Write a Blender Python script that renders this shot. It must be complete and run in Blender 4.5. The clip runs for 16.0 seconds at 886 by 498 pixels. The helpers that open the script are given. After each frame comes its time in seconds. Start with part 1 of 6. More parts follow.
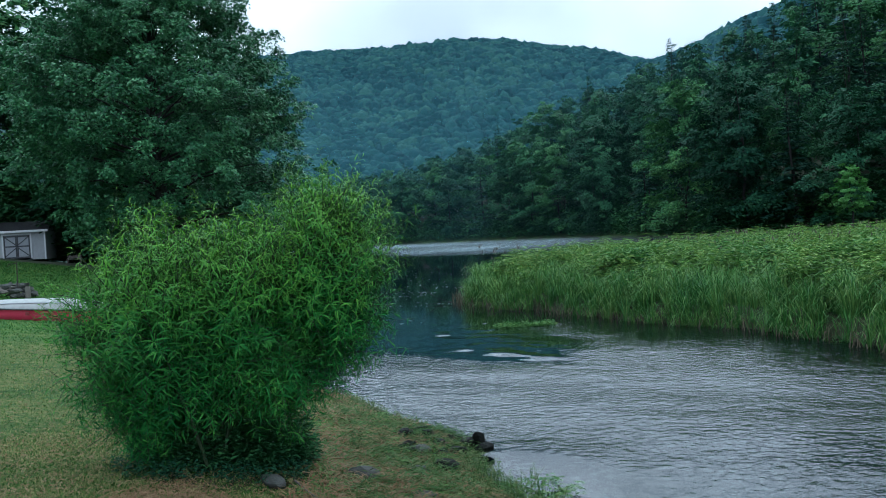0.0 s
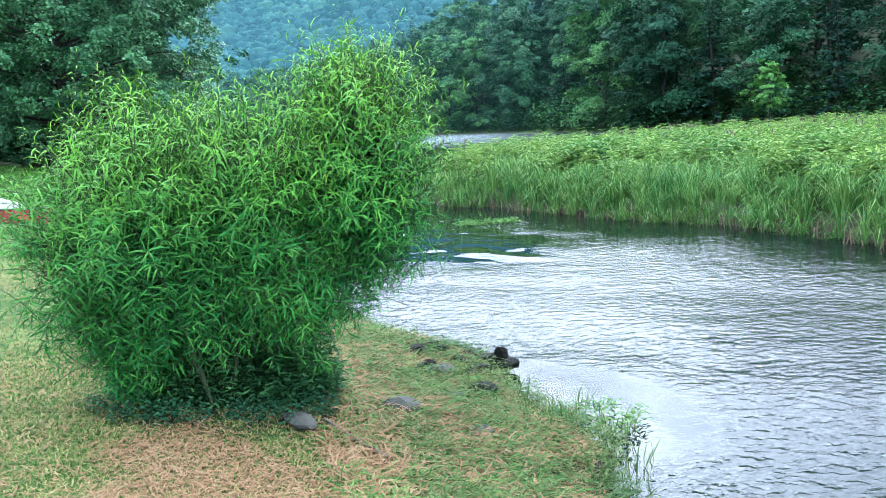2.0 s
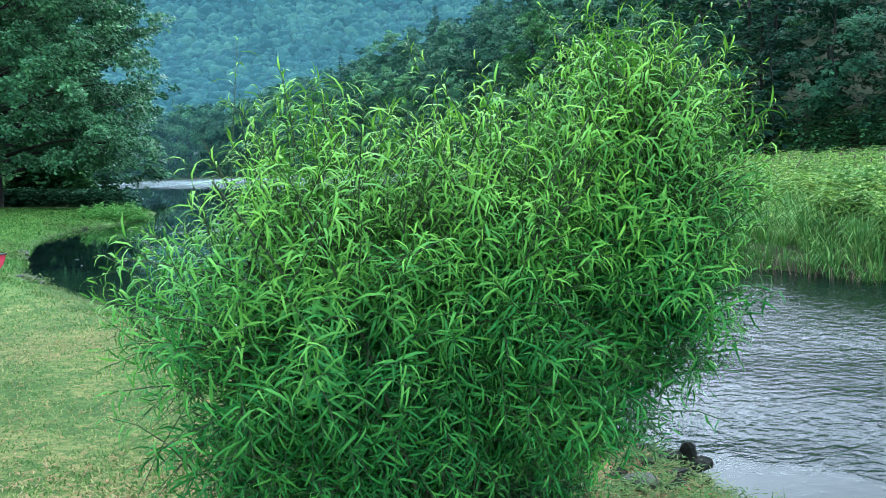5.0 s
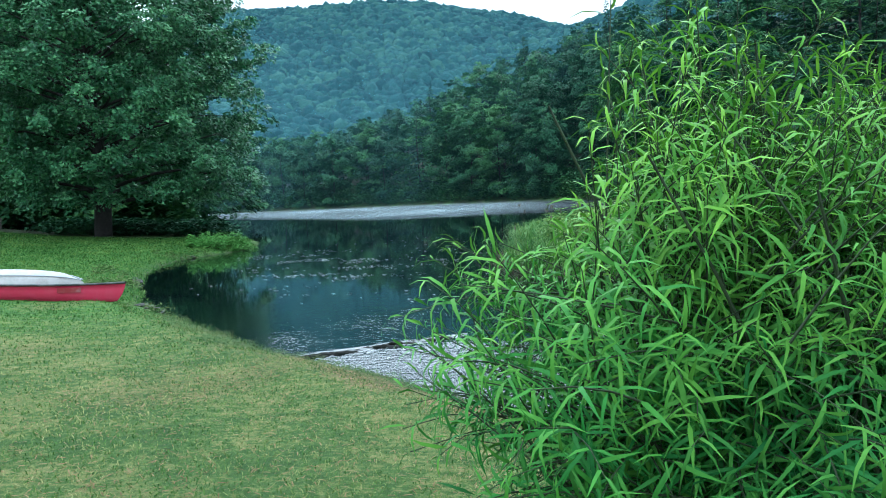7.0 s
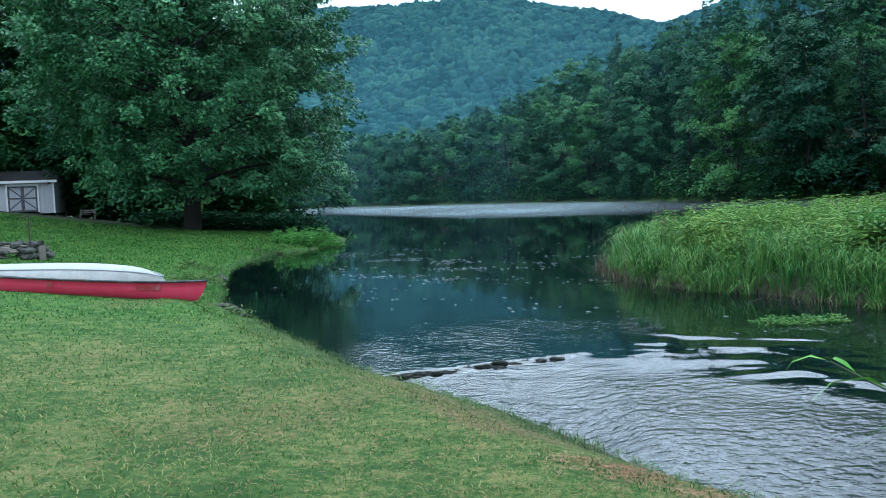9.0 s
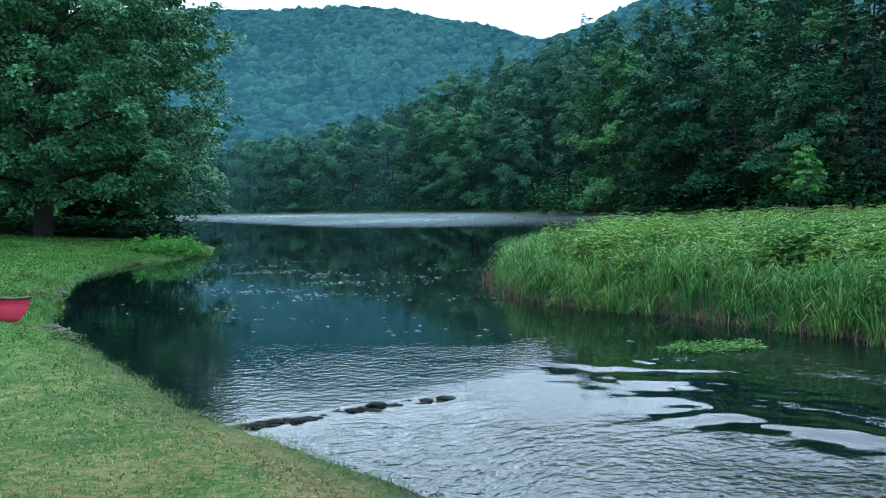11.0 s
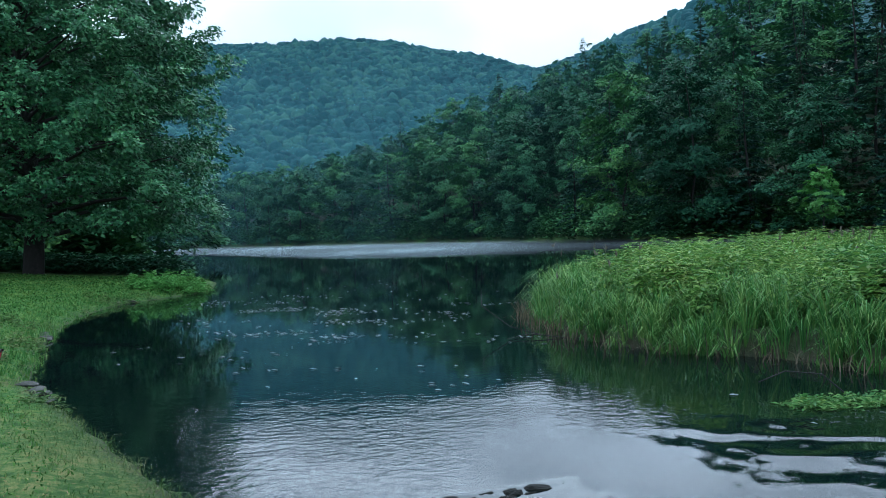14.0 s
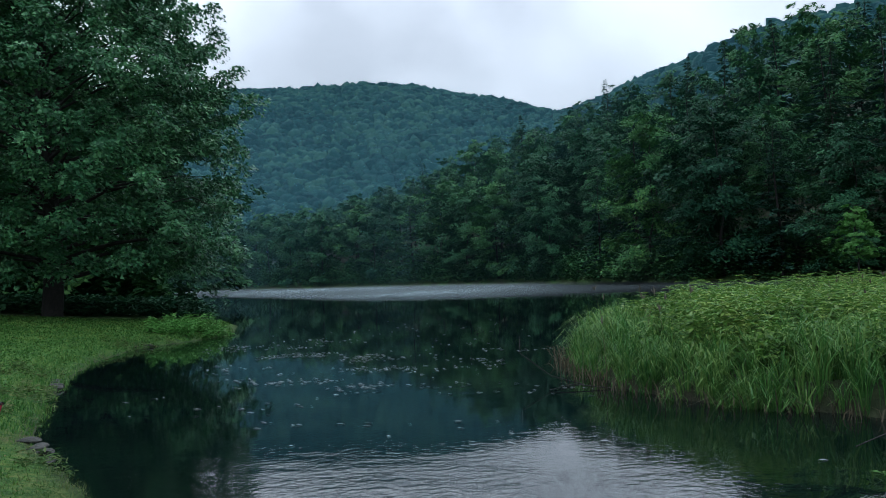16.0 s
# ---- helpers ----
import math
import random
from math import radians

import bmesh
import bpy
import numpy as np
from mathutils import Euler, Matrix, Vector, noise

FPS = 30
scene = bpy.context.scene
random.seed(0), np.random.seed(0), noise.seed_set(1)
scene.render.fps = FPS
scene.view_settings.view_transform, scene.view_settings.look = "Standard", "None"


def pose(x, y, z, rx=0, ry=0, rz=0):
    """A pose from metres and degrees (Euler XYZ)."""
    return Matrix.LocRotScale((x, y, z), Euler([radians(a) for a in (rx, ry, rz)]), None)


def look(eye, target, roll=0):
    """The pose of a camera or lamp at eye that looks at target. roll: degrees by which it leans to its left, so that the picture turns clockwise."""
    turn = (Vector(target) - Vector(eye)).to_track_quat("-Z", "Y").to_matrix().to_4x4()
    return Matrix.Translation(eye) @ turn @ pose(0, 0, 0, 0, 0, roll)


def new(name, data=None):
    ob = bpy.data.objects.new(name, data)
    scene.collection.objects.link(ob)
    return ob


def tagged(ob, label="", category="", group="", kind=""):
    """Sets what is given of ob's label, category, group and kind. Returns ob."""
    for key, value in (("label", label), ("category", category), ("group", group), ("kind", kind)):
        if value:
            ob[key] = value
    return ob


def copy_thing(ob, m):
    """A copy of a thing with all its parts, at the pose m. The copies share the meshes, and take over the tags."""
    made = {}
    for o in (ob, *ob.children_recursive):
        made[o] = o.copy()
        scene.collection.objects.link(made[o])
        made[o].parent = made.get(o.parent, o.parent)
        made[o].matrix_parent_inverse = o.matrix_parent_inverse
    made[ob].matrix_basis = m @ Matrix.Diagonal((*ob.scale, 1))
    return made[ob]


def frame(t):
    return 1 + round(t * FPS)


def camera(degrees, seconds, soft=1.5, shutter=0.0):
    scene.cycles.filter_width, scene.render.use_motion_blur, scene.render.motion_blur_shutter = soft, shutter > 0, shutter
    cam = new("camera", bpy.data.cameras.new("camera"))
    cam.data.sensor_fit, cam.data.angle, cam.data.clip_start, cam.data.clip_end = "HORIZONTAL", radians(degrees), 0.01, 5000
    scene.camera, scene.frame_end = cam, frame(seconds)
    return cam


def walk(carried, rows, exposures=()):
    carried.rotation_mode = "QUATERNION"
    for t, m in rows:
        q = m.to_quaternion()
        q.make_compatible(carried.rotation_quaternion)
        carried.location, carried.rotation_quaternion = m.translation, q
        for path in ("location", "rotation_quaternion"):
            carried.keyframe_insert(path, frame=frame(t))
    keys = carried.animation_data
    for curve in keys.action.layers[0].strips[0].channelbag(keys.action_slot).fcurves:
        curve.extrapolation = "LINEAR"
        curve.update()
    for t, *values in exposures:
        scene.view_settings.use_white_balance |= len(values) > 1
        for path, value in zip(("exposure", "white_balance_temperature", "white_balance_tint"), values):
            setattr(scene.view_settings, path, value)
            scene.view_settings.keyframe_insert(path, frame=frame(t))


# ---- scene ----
cam = camera(54.0, 16.0, soft=1.0)
PATH = [
    (0, (-0.129, 1.117, 1.935), (-0.173, 3.116, 1.892), -3.3),
    (0.5, (-0.314, 1.385, 1.918), (-0.312, 3.381, 1.792), -3.8),
    (1, (-0.517, 1.691, 1.899), (-0.491, 3.681, 1.698), -3.6),
    (1.5, (-0.765, 1.94, 1.912), (-0.696, 3.924, 1.67), -3.5),
    (2, (-0.998, 2.308, 1.883), (-0.851, 4.281, 1.593), -3.1),
    (2.5, (-1.255, 2.577, 1.895), (-1.091, 4.553, 1.637), -2.9),
    (3, (-1.462, 2.859, 1.888), (-1.27, 4.834, 1.641), -3.0),
    (3.2, (-1.557, 3.001, 1.9), (-1.35, 4.976, 1.664), -3.1),
    (5.5, (-2.626, 4.434, 1.931), (-2.277, 6.392, 1.717), -2.6),
    (6, (-2.853, 4.809, 1.925), (-2.512, 6.767, 1.706), -1.9),
    (6.5, (-2.999, 5.068, 1.933), (-2.697, 7.032, 1.711), -1.8),
    (7, (-3.103, 5.263, 1.845), (-2.959, 7.253, 1.712), -3.2),
    (7.5, (-3.175, 5.691, 1.834), (-3.121, 7.688, 1.733), -3.7),
    (8, (-3.294, 6.029, 1.836), (-3.4, 8.024, 1.738), -3.8),
    (8.2, (-3.342, 6.099, 1.874), (-3.433, 8.093, 1.758), -3.3),
    (10.3, (-3.261, 7.88, 1.804), (-3.214, 9.874, 1.663), -1.8),
    (10.5, (-3.251, 7.993, 1.804), (-3.08, 9.98, 1.65), -1.1),
    (11, (-3.225, 8.341, 1.803), (-3.001, 10.325, 1.689), -1.2),
    (11.5, (-3.288, 8.778, 1.809), (-3.074, 10.766, 1.755), -1.9),
    (12, (-3.31, 9.064, 1.816), (-3.096, 11.052, 1.785), -2.4),
    (12.5, (-3.37, 9.394, 1.789), (-3.173, 11.385, 1.78), -3.2),
    (13, (-3.434, 9.687, 1.802), (-3.212, 11.674, 1.783), -2.8),
    (13.5, (-3.512, 10.107, 1.786), (-3.287, 12.095, 1.764), -2.5),
    (14, (-3.604, 10.359, 1.783), (-3.374, 12.345, 1.736), -2.2),
    (14.5, (-3.664, 10.678, 1.788), (-3.44, 12.665, 1.736), -2.2),
    (15, (-3.732, 10.935, 1.796), (-3.554, 12.927, 1.785), -2.1),
    (15.5, (-3.73, 11.175, 1.805), (-3.537, 13.166, 1.825), -2.3),
    (16, (-3.722, 11.33, 1.787), (-3.536, 13.32, 1.838), -2.2),
]
walk(cam, [(t, look(eye, target, roll)) for t, eye, target, roll in PATH],
     [(t, stops, kelvin, tint) for t, stops, kelvin, tint in (
         (0, -1.12, 5200, 2), (0.5, -0.65, 5200, 3), (1, 0.05, 5250, 6), (1.5, 0.38, 5400, 9), (2, 0.62, 5400, 9), (3.2, 0.3, 5350, 8), (5.5, 0.25, 5350, 1), (6, 0.02, 5300, -1), (6.5, 0.28, 5400, -1), (7, -0.25, 5300, 1),
         (7.5, -0.8, 5200, 1), (8, -0.72, 5250, 4), (10.5, -0.3, 5100, -1), (11, -0.45, 5100, 0), (11.5, -1.06, 5100, 2), (12, -1.4, 5250, 4), (13, -1.08, 5200, 5), (14, -0.83, 5150, 4), (14.5, -0.8, 5150, 4), (15, -1.1, 5200, 6), (16, -1.45, 5600, 8))])

# ---- world and light ----
world = bpy.data.worlds.new("overcast_sky")
scene.world = world
world.use_nodes = True
wn, wl = world.node_tree.nodes, world.node_tree.links
wn.clear()
sky = wn.new("ShaderNodeTexSky")
sky.sky_type, sky.sun_disc = "NISHITA", False
sky.sun_elevation, sky.sun_rotation = radians(50), radians(-8)
cloud_noise = wn.new("ShaderNodeTexNoise")
cloud_noise.inputs["Scale"].default_value, cloud_noise.inputs["Detail"].default_value = 2.6, 6.0
cloud_ramp = wn.new("ShaderNodeValToRGB")
cloud_ramp.color_ramp.elements[0].position, cloud_ramp.color_ramp.elements[1].position = 0.36, 0.6
cloud_ramp.color_ramp.elements[0].color = (20.0, 20.6, 21.3, 1)
cloud_ramp.color_ramp.elements[1].color = (34.0, 34.6, 35.2, 1)
sky_mix = wn.new("ShaderNodeMixRGB")
sky_mix.inputs[0].default_value = 0.88
background = wn.new("ShaderNodeBackground")
background.inputs["Strength"].default_value = 0.1
world_out = wn.new("ShaderNodeOutputWorld")
wl.new(cloud_noise.outputs["Fac"], cloud_ramp.inputs["Fac"])
wl.new(sky.outputs[0], sky_mix.inputs[1])
wl.new(cloud_ramp.outputs[0], sky_mix.inputs[2])
sky_coord = wn.new("ShaderNodeTexCoord")
sky_up = wn.new("ShaderNodeSeparateXYZ")
sky_grade = wn.new("ShaderNodeMapRange")
for sock, value in zip(sky_grade.inputs[1:5], (0.05, 0.85, 0.68, 1.42)):
    sock.default_value = value
overcast = wn.new("ShaderNodeVectorMath")
overcast.operation = "MULTIPLY"
wl.new(sky_coord.outputs["Generated"], sky_up.inputs[0])
wl.new(sky_up.outputs["Z"], sky_grade.inputs["Value"])
veiled_sun = wn.new("ShaderNodeVectorMath")
veiled_sun.operation = "DOT_PRODUCT"
veiled_sun.inputs[1].default_value = Vector((-0.07, 0.74, 0.67)).normalized()
sun_glow = wn.new("ShaderNodeMapRange")
sun_glow.interpolation_type = "SMOOTHSTEP"
for sock, value in zip(sun_glow.inputs[1:5], (0.45, 1.0, 0.95, 1.2)):
    sock.default_value = value
sky_level = wn.new("ShaderNodeMath")
sky_level.operation = "MULTIPLY"
wl.new(sky_coord.outputs["Generated"], veiled_sun.inputs[0])
wl.new(veiled_sun.outputs["Value"], sun_glow.inputs["Value"])
wl.new(sky_grade.outputs[0], sky_level.inputs[0])
wl.new(sun_glow.outputs[0], sky_level.inputs[1])
wl.new(sky_mix.outputs[0], overcast.inputs[0])
wl.new(sky_level.outputs[0], overcast.inputs[1])
wl.new(overcast.outputs[0], background.inputs["Color"])
wl.new(background.outputs[0], world_out.inputs["Surface"])

sun_data = bpy.data.lights.new("sun", "SUN")
sun_data.energy, sun_data.angle, sun_data.color = 1.4, radians(75), (1.0, 0.97, 0.92)
sun = new("sun", sun_data)
sun.matrix_world = look((0, 0, 100), (8, -55, 30))

# ---- materials ----


def principled(name, rough=0.6, metal=0.0):
    m = bpy.data.materials.new(name)
    m.use_nodes = True
    b = m.node_tree.nodes["Principled BSDF"]
    b.inputs["Roughness"].default_value, b.inputs["Metallic"].default_value = rough, metal
    return m, m.node_tree.nodes, m.node_tree.links, b


def ramp(nodes, stops):
    r = nodes.new("ShaderNodeValToRGB")
    e = r.color_ramp.elements
    while len(e) < len(stops):
        e.new(0.5)
    for el, (pos, col) in zip(e, stops):
        el.position, el.color = pos, (*col, 1)
    return r


def noise_tex(nodes, links, scale, detail=4.0, rough=0.6, coord="Object"):
    tc = nodes.new("ShaderNodeTexCoord")
    n = nodes.new("ShaderNodeTexNoise")
    n.inputs["Scale"].default_value, n.inputs["Detail"].default_value, n.inputs["Roughness"].default_value = scale, detail, rough
    links.new(tc.outputs[coord], n.inputs["Vector"])
    return n


def mix_rgb(nodes, links, fac, a, b, mode="MIX"):
    m = nodes.new("ShaderNodeMixRGB")
    m.blend_type = mode
    for sock, v in zip(m.inputs, (fac, a, b)):
        if isinstance(v, (int, float)):
            sock.default_value = v
        elif isinstance(v, tuple):
            sock.default_value = (*v, 1)
        else:
            links.new(v, sock)
    return m.outputs[0]


def bump(nodes, links, height, strength, dist, bsdf):
    b = nodes.new("ShaderNodeBump")
    b.inputs["Strength"].default_value, b.inputs["Distance"].default_value = strength, dist
    links.new(height, b.inputs["Height"])
    links.new(b.outputs[0], bsdf.inputs["Normal"])
    return b


def leaf_material(name, dark, mid, light, rough=0.5, glow=0.35, spec=0.35, big=0.25, young_lit=None, depth=0.72, vary=0.55, tones=0.0):
    """Foliage: colour by leaf and by a slow change over the plant, part of the light passing through."""
    m, n, l, b = principled(name, rough)
    geo = n.new("ShaderNodeNewGeometry")
    dark, mid, light = (tuple(depth * v for v in (col[0] + 0.01 * col[1], col[1], col[2] + 0.03 * col[1])) for col in (dark, mid, light))
    r = ramp(n, [(0.0, dark), (0.5, mid), (1.0, light)])
    big_noise = noise_tex(n, l, big, 3.0)
    add = n.new("ShaderNodeMath")
    add.operation = "MULTIPLY_ADD"
    add.inputs[1].default_value = vary
    shift = n.new("ShaderNodeMath")
    shift.operation = "MULTIPLY_ADD"
    shift.inputs[1].default_value, shift.inputs[2].default_value = 1.2, -0.1 - vary / 2
    l.new(big_noise.outputs["Fac"], shift.inputs[0])
    l.new(geo.outputs["Random Per Island"], add.inputs[0])
    l.new(shift.outputs[0], add.inputs[2])
    l.new(add.outputs[0], r.inputs["Fac"])
    info = n.new("ShaderNodeObjectInfo")
    tone = ramp(n, [(at, tuple(1 + tones * (v - 1) for v in col)) for at, col in ((0.0, (0.5, 0.6, 0.68)), (0.5, (1.0, 1.0, 1.0)), (1.0, (1.75, 1.5, 1.0)))])
    l.new(info.outputs["Random"], tone.inputs["Fac"])
    col = mix_rgb(n, l, 1.0, r.outputs[0], tone.outputs[0], "MULTIPLY")
    # Paler tint for young shoot tips and for painted sky light near the top.
    if young_lit:
        a = n.new("ShaderNodeAttribute")
        a.attribute_name = "young_lit"
        col = mix_rgb(n, l, a.outputs["Fac"], col, young_lit)
    l.new(col, b.inputs["Base Color"])
    b.inputs["Specular IOR Level"].default_value = spec
    tr = n.new("ShaderNodeBsdfTranslucent")
    l.new(col, tr.inputs["Color"])
    mx = n.new("ShaderNodeMixShader")
    mx.inputs[0].default_value = glow
    l.new(b.outputs[0], mx.inputs[1])
    l.new(tr.outputs[0], mx.inputs[2])
    l.new(mx.outputs[0], n["Material Output"].inputs["Surface"])
    return m


MAT_WILLOW = leaf_material("willow_leaf", (0.013, 0.1, 0.024), (0.04, 0.22, 0.034), (0.13, 0.36, 0.045), 0.5, 0.15, 0.12, 1.6, (0.18, 0.375, 0.033), 0.85, 0.65, 0.3)
MAT_TREE = leaf_material("broadleaf", (0.02, 0.085, 0.038), (0.06, 0.21, 0.078), (0.19, 0.45, 0.165), 0.46, 0.12, 0.3, 0.5, None, 0.76, 0.7)
MAT_WOOD_A = leaf_material("woodland_leaf", (0.02, 0.078, 0.042), (0.045, 0.155, 0.068), (0.125, 0.3, 0.1), 0.62, 0.1, 0.08, 0.15, tones=1.0)
MAT_CONIFER = leaf_material("hemlock_needles", (0.02, 0.065, 0.046), (0.035, 0.108, 0.07), (0.072, 0.175, 0.098), 0.7, 0.2, 0.08, 0.15, tones=0.8)
MAT_SAPLING = leaf_material("sapling_leaf", (0.09, 0.28, 0.05), (0.15, 0.4, 0.07), (0.26, 0.55, 0.12), 0.5, 0.4, 0.3, 0.5, None, 0.72)
MAT_REED = leaf_material("reed_grass", (0.045, 0.15, 0.035), (0.115, 0.29, 0.055), (0.29, 0.45, 0.11), 0.5, 0.3, 0.1, 1.1, None, 0.66, 0.7)
MAT_HERB = leaf_material("meadow_herb", (0.075, 0.185, 0.034), (0.165, 0.35, 0.05), (0.38, 0.52, 0.105), 0.5, 0.3, 0.1, 0.8, None, 0.68, 0.75)
MAT_DRYREED = leaf_material("dry_reed", (0.06, 0.055, 0.03), (0.12, 0.1, 0.055), (0.24, 0.2, 0.12), 0.7, 0.2)
MAT_SEED = leaf_material("seed_head", (0.12, 0.115, 0.08), (0.2, 0.18, 0.14), (0.29, 0.26, 0.21), 0.7, 0.2, 0.1, 0.6)
MAT_LAWN = leaf_material("lawn_blade", (0.045, 0.135, 0.024), (0.125, 0.235, 0.045), (0.42, 0.42, 0.16), 0.6, 0.3, 0.05, 1.1, None, 0.8, 1.0)
MAT_LUSH = leaf_material("lush_lawn_blade", (0.032, 0.11, 0.018), (0.078, 0.195, 0.034), (0.18, 0.29, 0.06), 0.6, 0.2, 0.05, 0.8, None, 0.8, 0.8)
MAT_STRAW = leaf_material("cut_straw", (0.19, 0.105, 0.05), (0.35, 0.21, 0.105), (0.5, 0.36, 0.2), 0.7, 0.1, 0.1, 1.0)
MAT_BANK = leaf_material("bank_grass", (0.04, 0.11, 0.028), (0.1, 0.19, 0.045), (0.27, 0.29, 0.115), 0.55, 0.3, 0.1, 0.9)
MAT_WEED = leaf_material("water_weed", (0.01, 0.035, 0.012), (0.03, 0.085, 0.025), (0.09, 0.17, 0.05), 0.5, 0.2, 0.1, 1.0)
# Far woods: distance haze is painted in as blue in the leaf colours.
MAT_HAZED_WOOD = leaf_material("far_woods", (0.01, 0.042, 0.054), (0.026, 0.088, 0.094), (0.062, 0.155, 0.12), 0.9, 0.0, 0.05, 0.02, None, 0.76, 0.6)


def bark_material(name, a, b_):
    m, n, l, b = principled(name, 0.85)
    nz = noise_tex(n, l, 9.0, 6.0)
    r = ramp(n, [(0.3, a), (0.7, b_)])
    l.new(nz.outputs["Fac"], r.inputs["Fac"])
    l.new(r.outputs[0], b.inputs["Base Color"])
    bump(n, l, nz.outputs["Fac"], 0.6, 0.03, b)
    return m


MAT_BARK = bark_material("bark", (0.008, 0.0075, 0.007), (0.024, 0.021, 0.019))
MAT_STEM = bark_material("willow_stem", (0.012, 0.022, 0.009), (0.04, 0.07, 0.022))


def stone_material(name, a, b_, rough=0.7, spec=0.2):
    m, n, l, b = principled(name, rough)
    nz = noise_tex(n, l, 6.0, 8.0)
    nz2 = noise_tex(n, l, 40.0, 4.0)
    r = ramp(n, [(0.3, a), (0.7, b_)])
    l.new(nz.outputs["Fac"], r.inputs["Fac"])
    l.new(mix_rgb(n, l, 0.25, r.outputs[0], nz2.outputs["Color"], "MULTIPLY"), b.inputs["Base Color"])
    b.inputs["Specular IOR Level"].default_value = spec
    bump(n, l, nz2.outputs["Fac"], 0.5, 0.02, b)
    return m


MAT_STONE = stone_material("river_stone", (0.03, 0.031, 0.027), (0.11, 0.112, 0.1))
MAT_WETSTONE = stone_material("wet_stone", (0.004, 0.0045, 0.004), (0.018, 0.02, 0.016), 0.5, 0.05)


def paint_material(name, col, rough=0.5, wear=(0.5, 0.5, 0.5), amount=0.25):
    m, n, l, b = principled(name, rough)
    nz = noise_tex(n, l, 5.0, 8.0, 0.7)
    fine = noise_tex(n, l, 60.0, 3.0)
    r = ramp(n, [(0.45, (0, 0, 0)), (0.75, (amount, amount, amount))])
    l.new(nz.outputs["Fac"], r.inputs["Fac"])
    l.new(mix_rgb(n, l, r.outputs[0], col, wear), b.inputs["Base Color"])
    bump(n, l, fine.outputs["Fac"], 0.15, 0.003, b)
    return m


MAT_RED = paint_material("red_canoe_plastic", (0.48, 0.026, 0.075), 0.42, (0.5, 0.1, 0.15), 0.35)
MAT_RED_DARK = paint_material("red_patch", (0.2, 0.003, 0.008), 0.4)
MAT_WHITE = paint_material("white_hull_paint", (0.42, 0.43, 0.41), 0.65, (0.22, 0.22, 0.19), 0.7)
MAT_GREYHULL = paint_material("grey_hull", (0.3, 0.33, 0.35), 0.4, (0.5, 0.5, 0.5), 0.3)
MAT_BLACK = paint_material("black_trim", (0.025, 0.025, 0.028), 0.5)
MAT_SIDING = paint_material("weathered_grey_siding", (0.42, 0.43, 0.45), 0.75, (0.28, 0.27, 0.26), 0.5)
MAT_DOOR = paint_material("grey_door_board", (0.36, 0.37, 0.4), 0.75, (0.24, 0.24, 0.24), 0.5)
MAT_TRIM = paint_material("white_trim_paint", (0.72, 0.73, 0.74), 0.6, (0.5, 0.5, 0.48), 0.4)
MAT_BATTEN = paint_material("charcoal_batten", (0.05, 0.052, 0.06), 0.7)
MAT_ROOF = paint_material("dark_shingle", (0.045, 0.047, 0.05), 0.85, (0.1, 0.1, 0.1), 0.5)
MAT_IRON = paint_material("rusty_iron", (0.03, 0.026, 0.024), 0.7, (0.12, 0.05, 0.03), 0.5)
MAT_TIMBER = paint_material("weathered_timber", (0.14, 0.125, 0.105), 0.8, (0.07, 0.06, 0.05), 0.6)


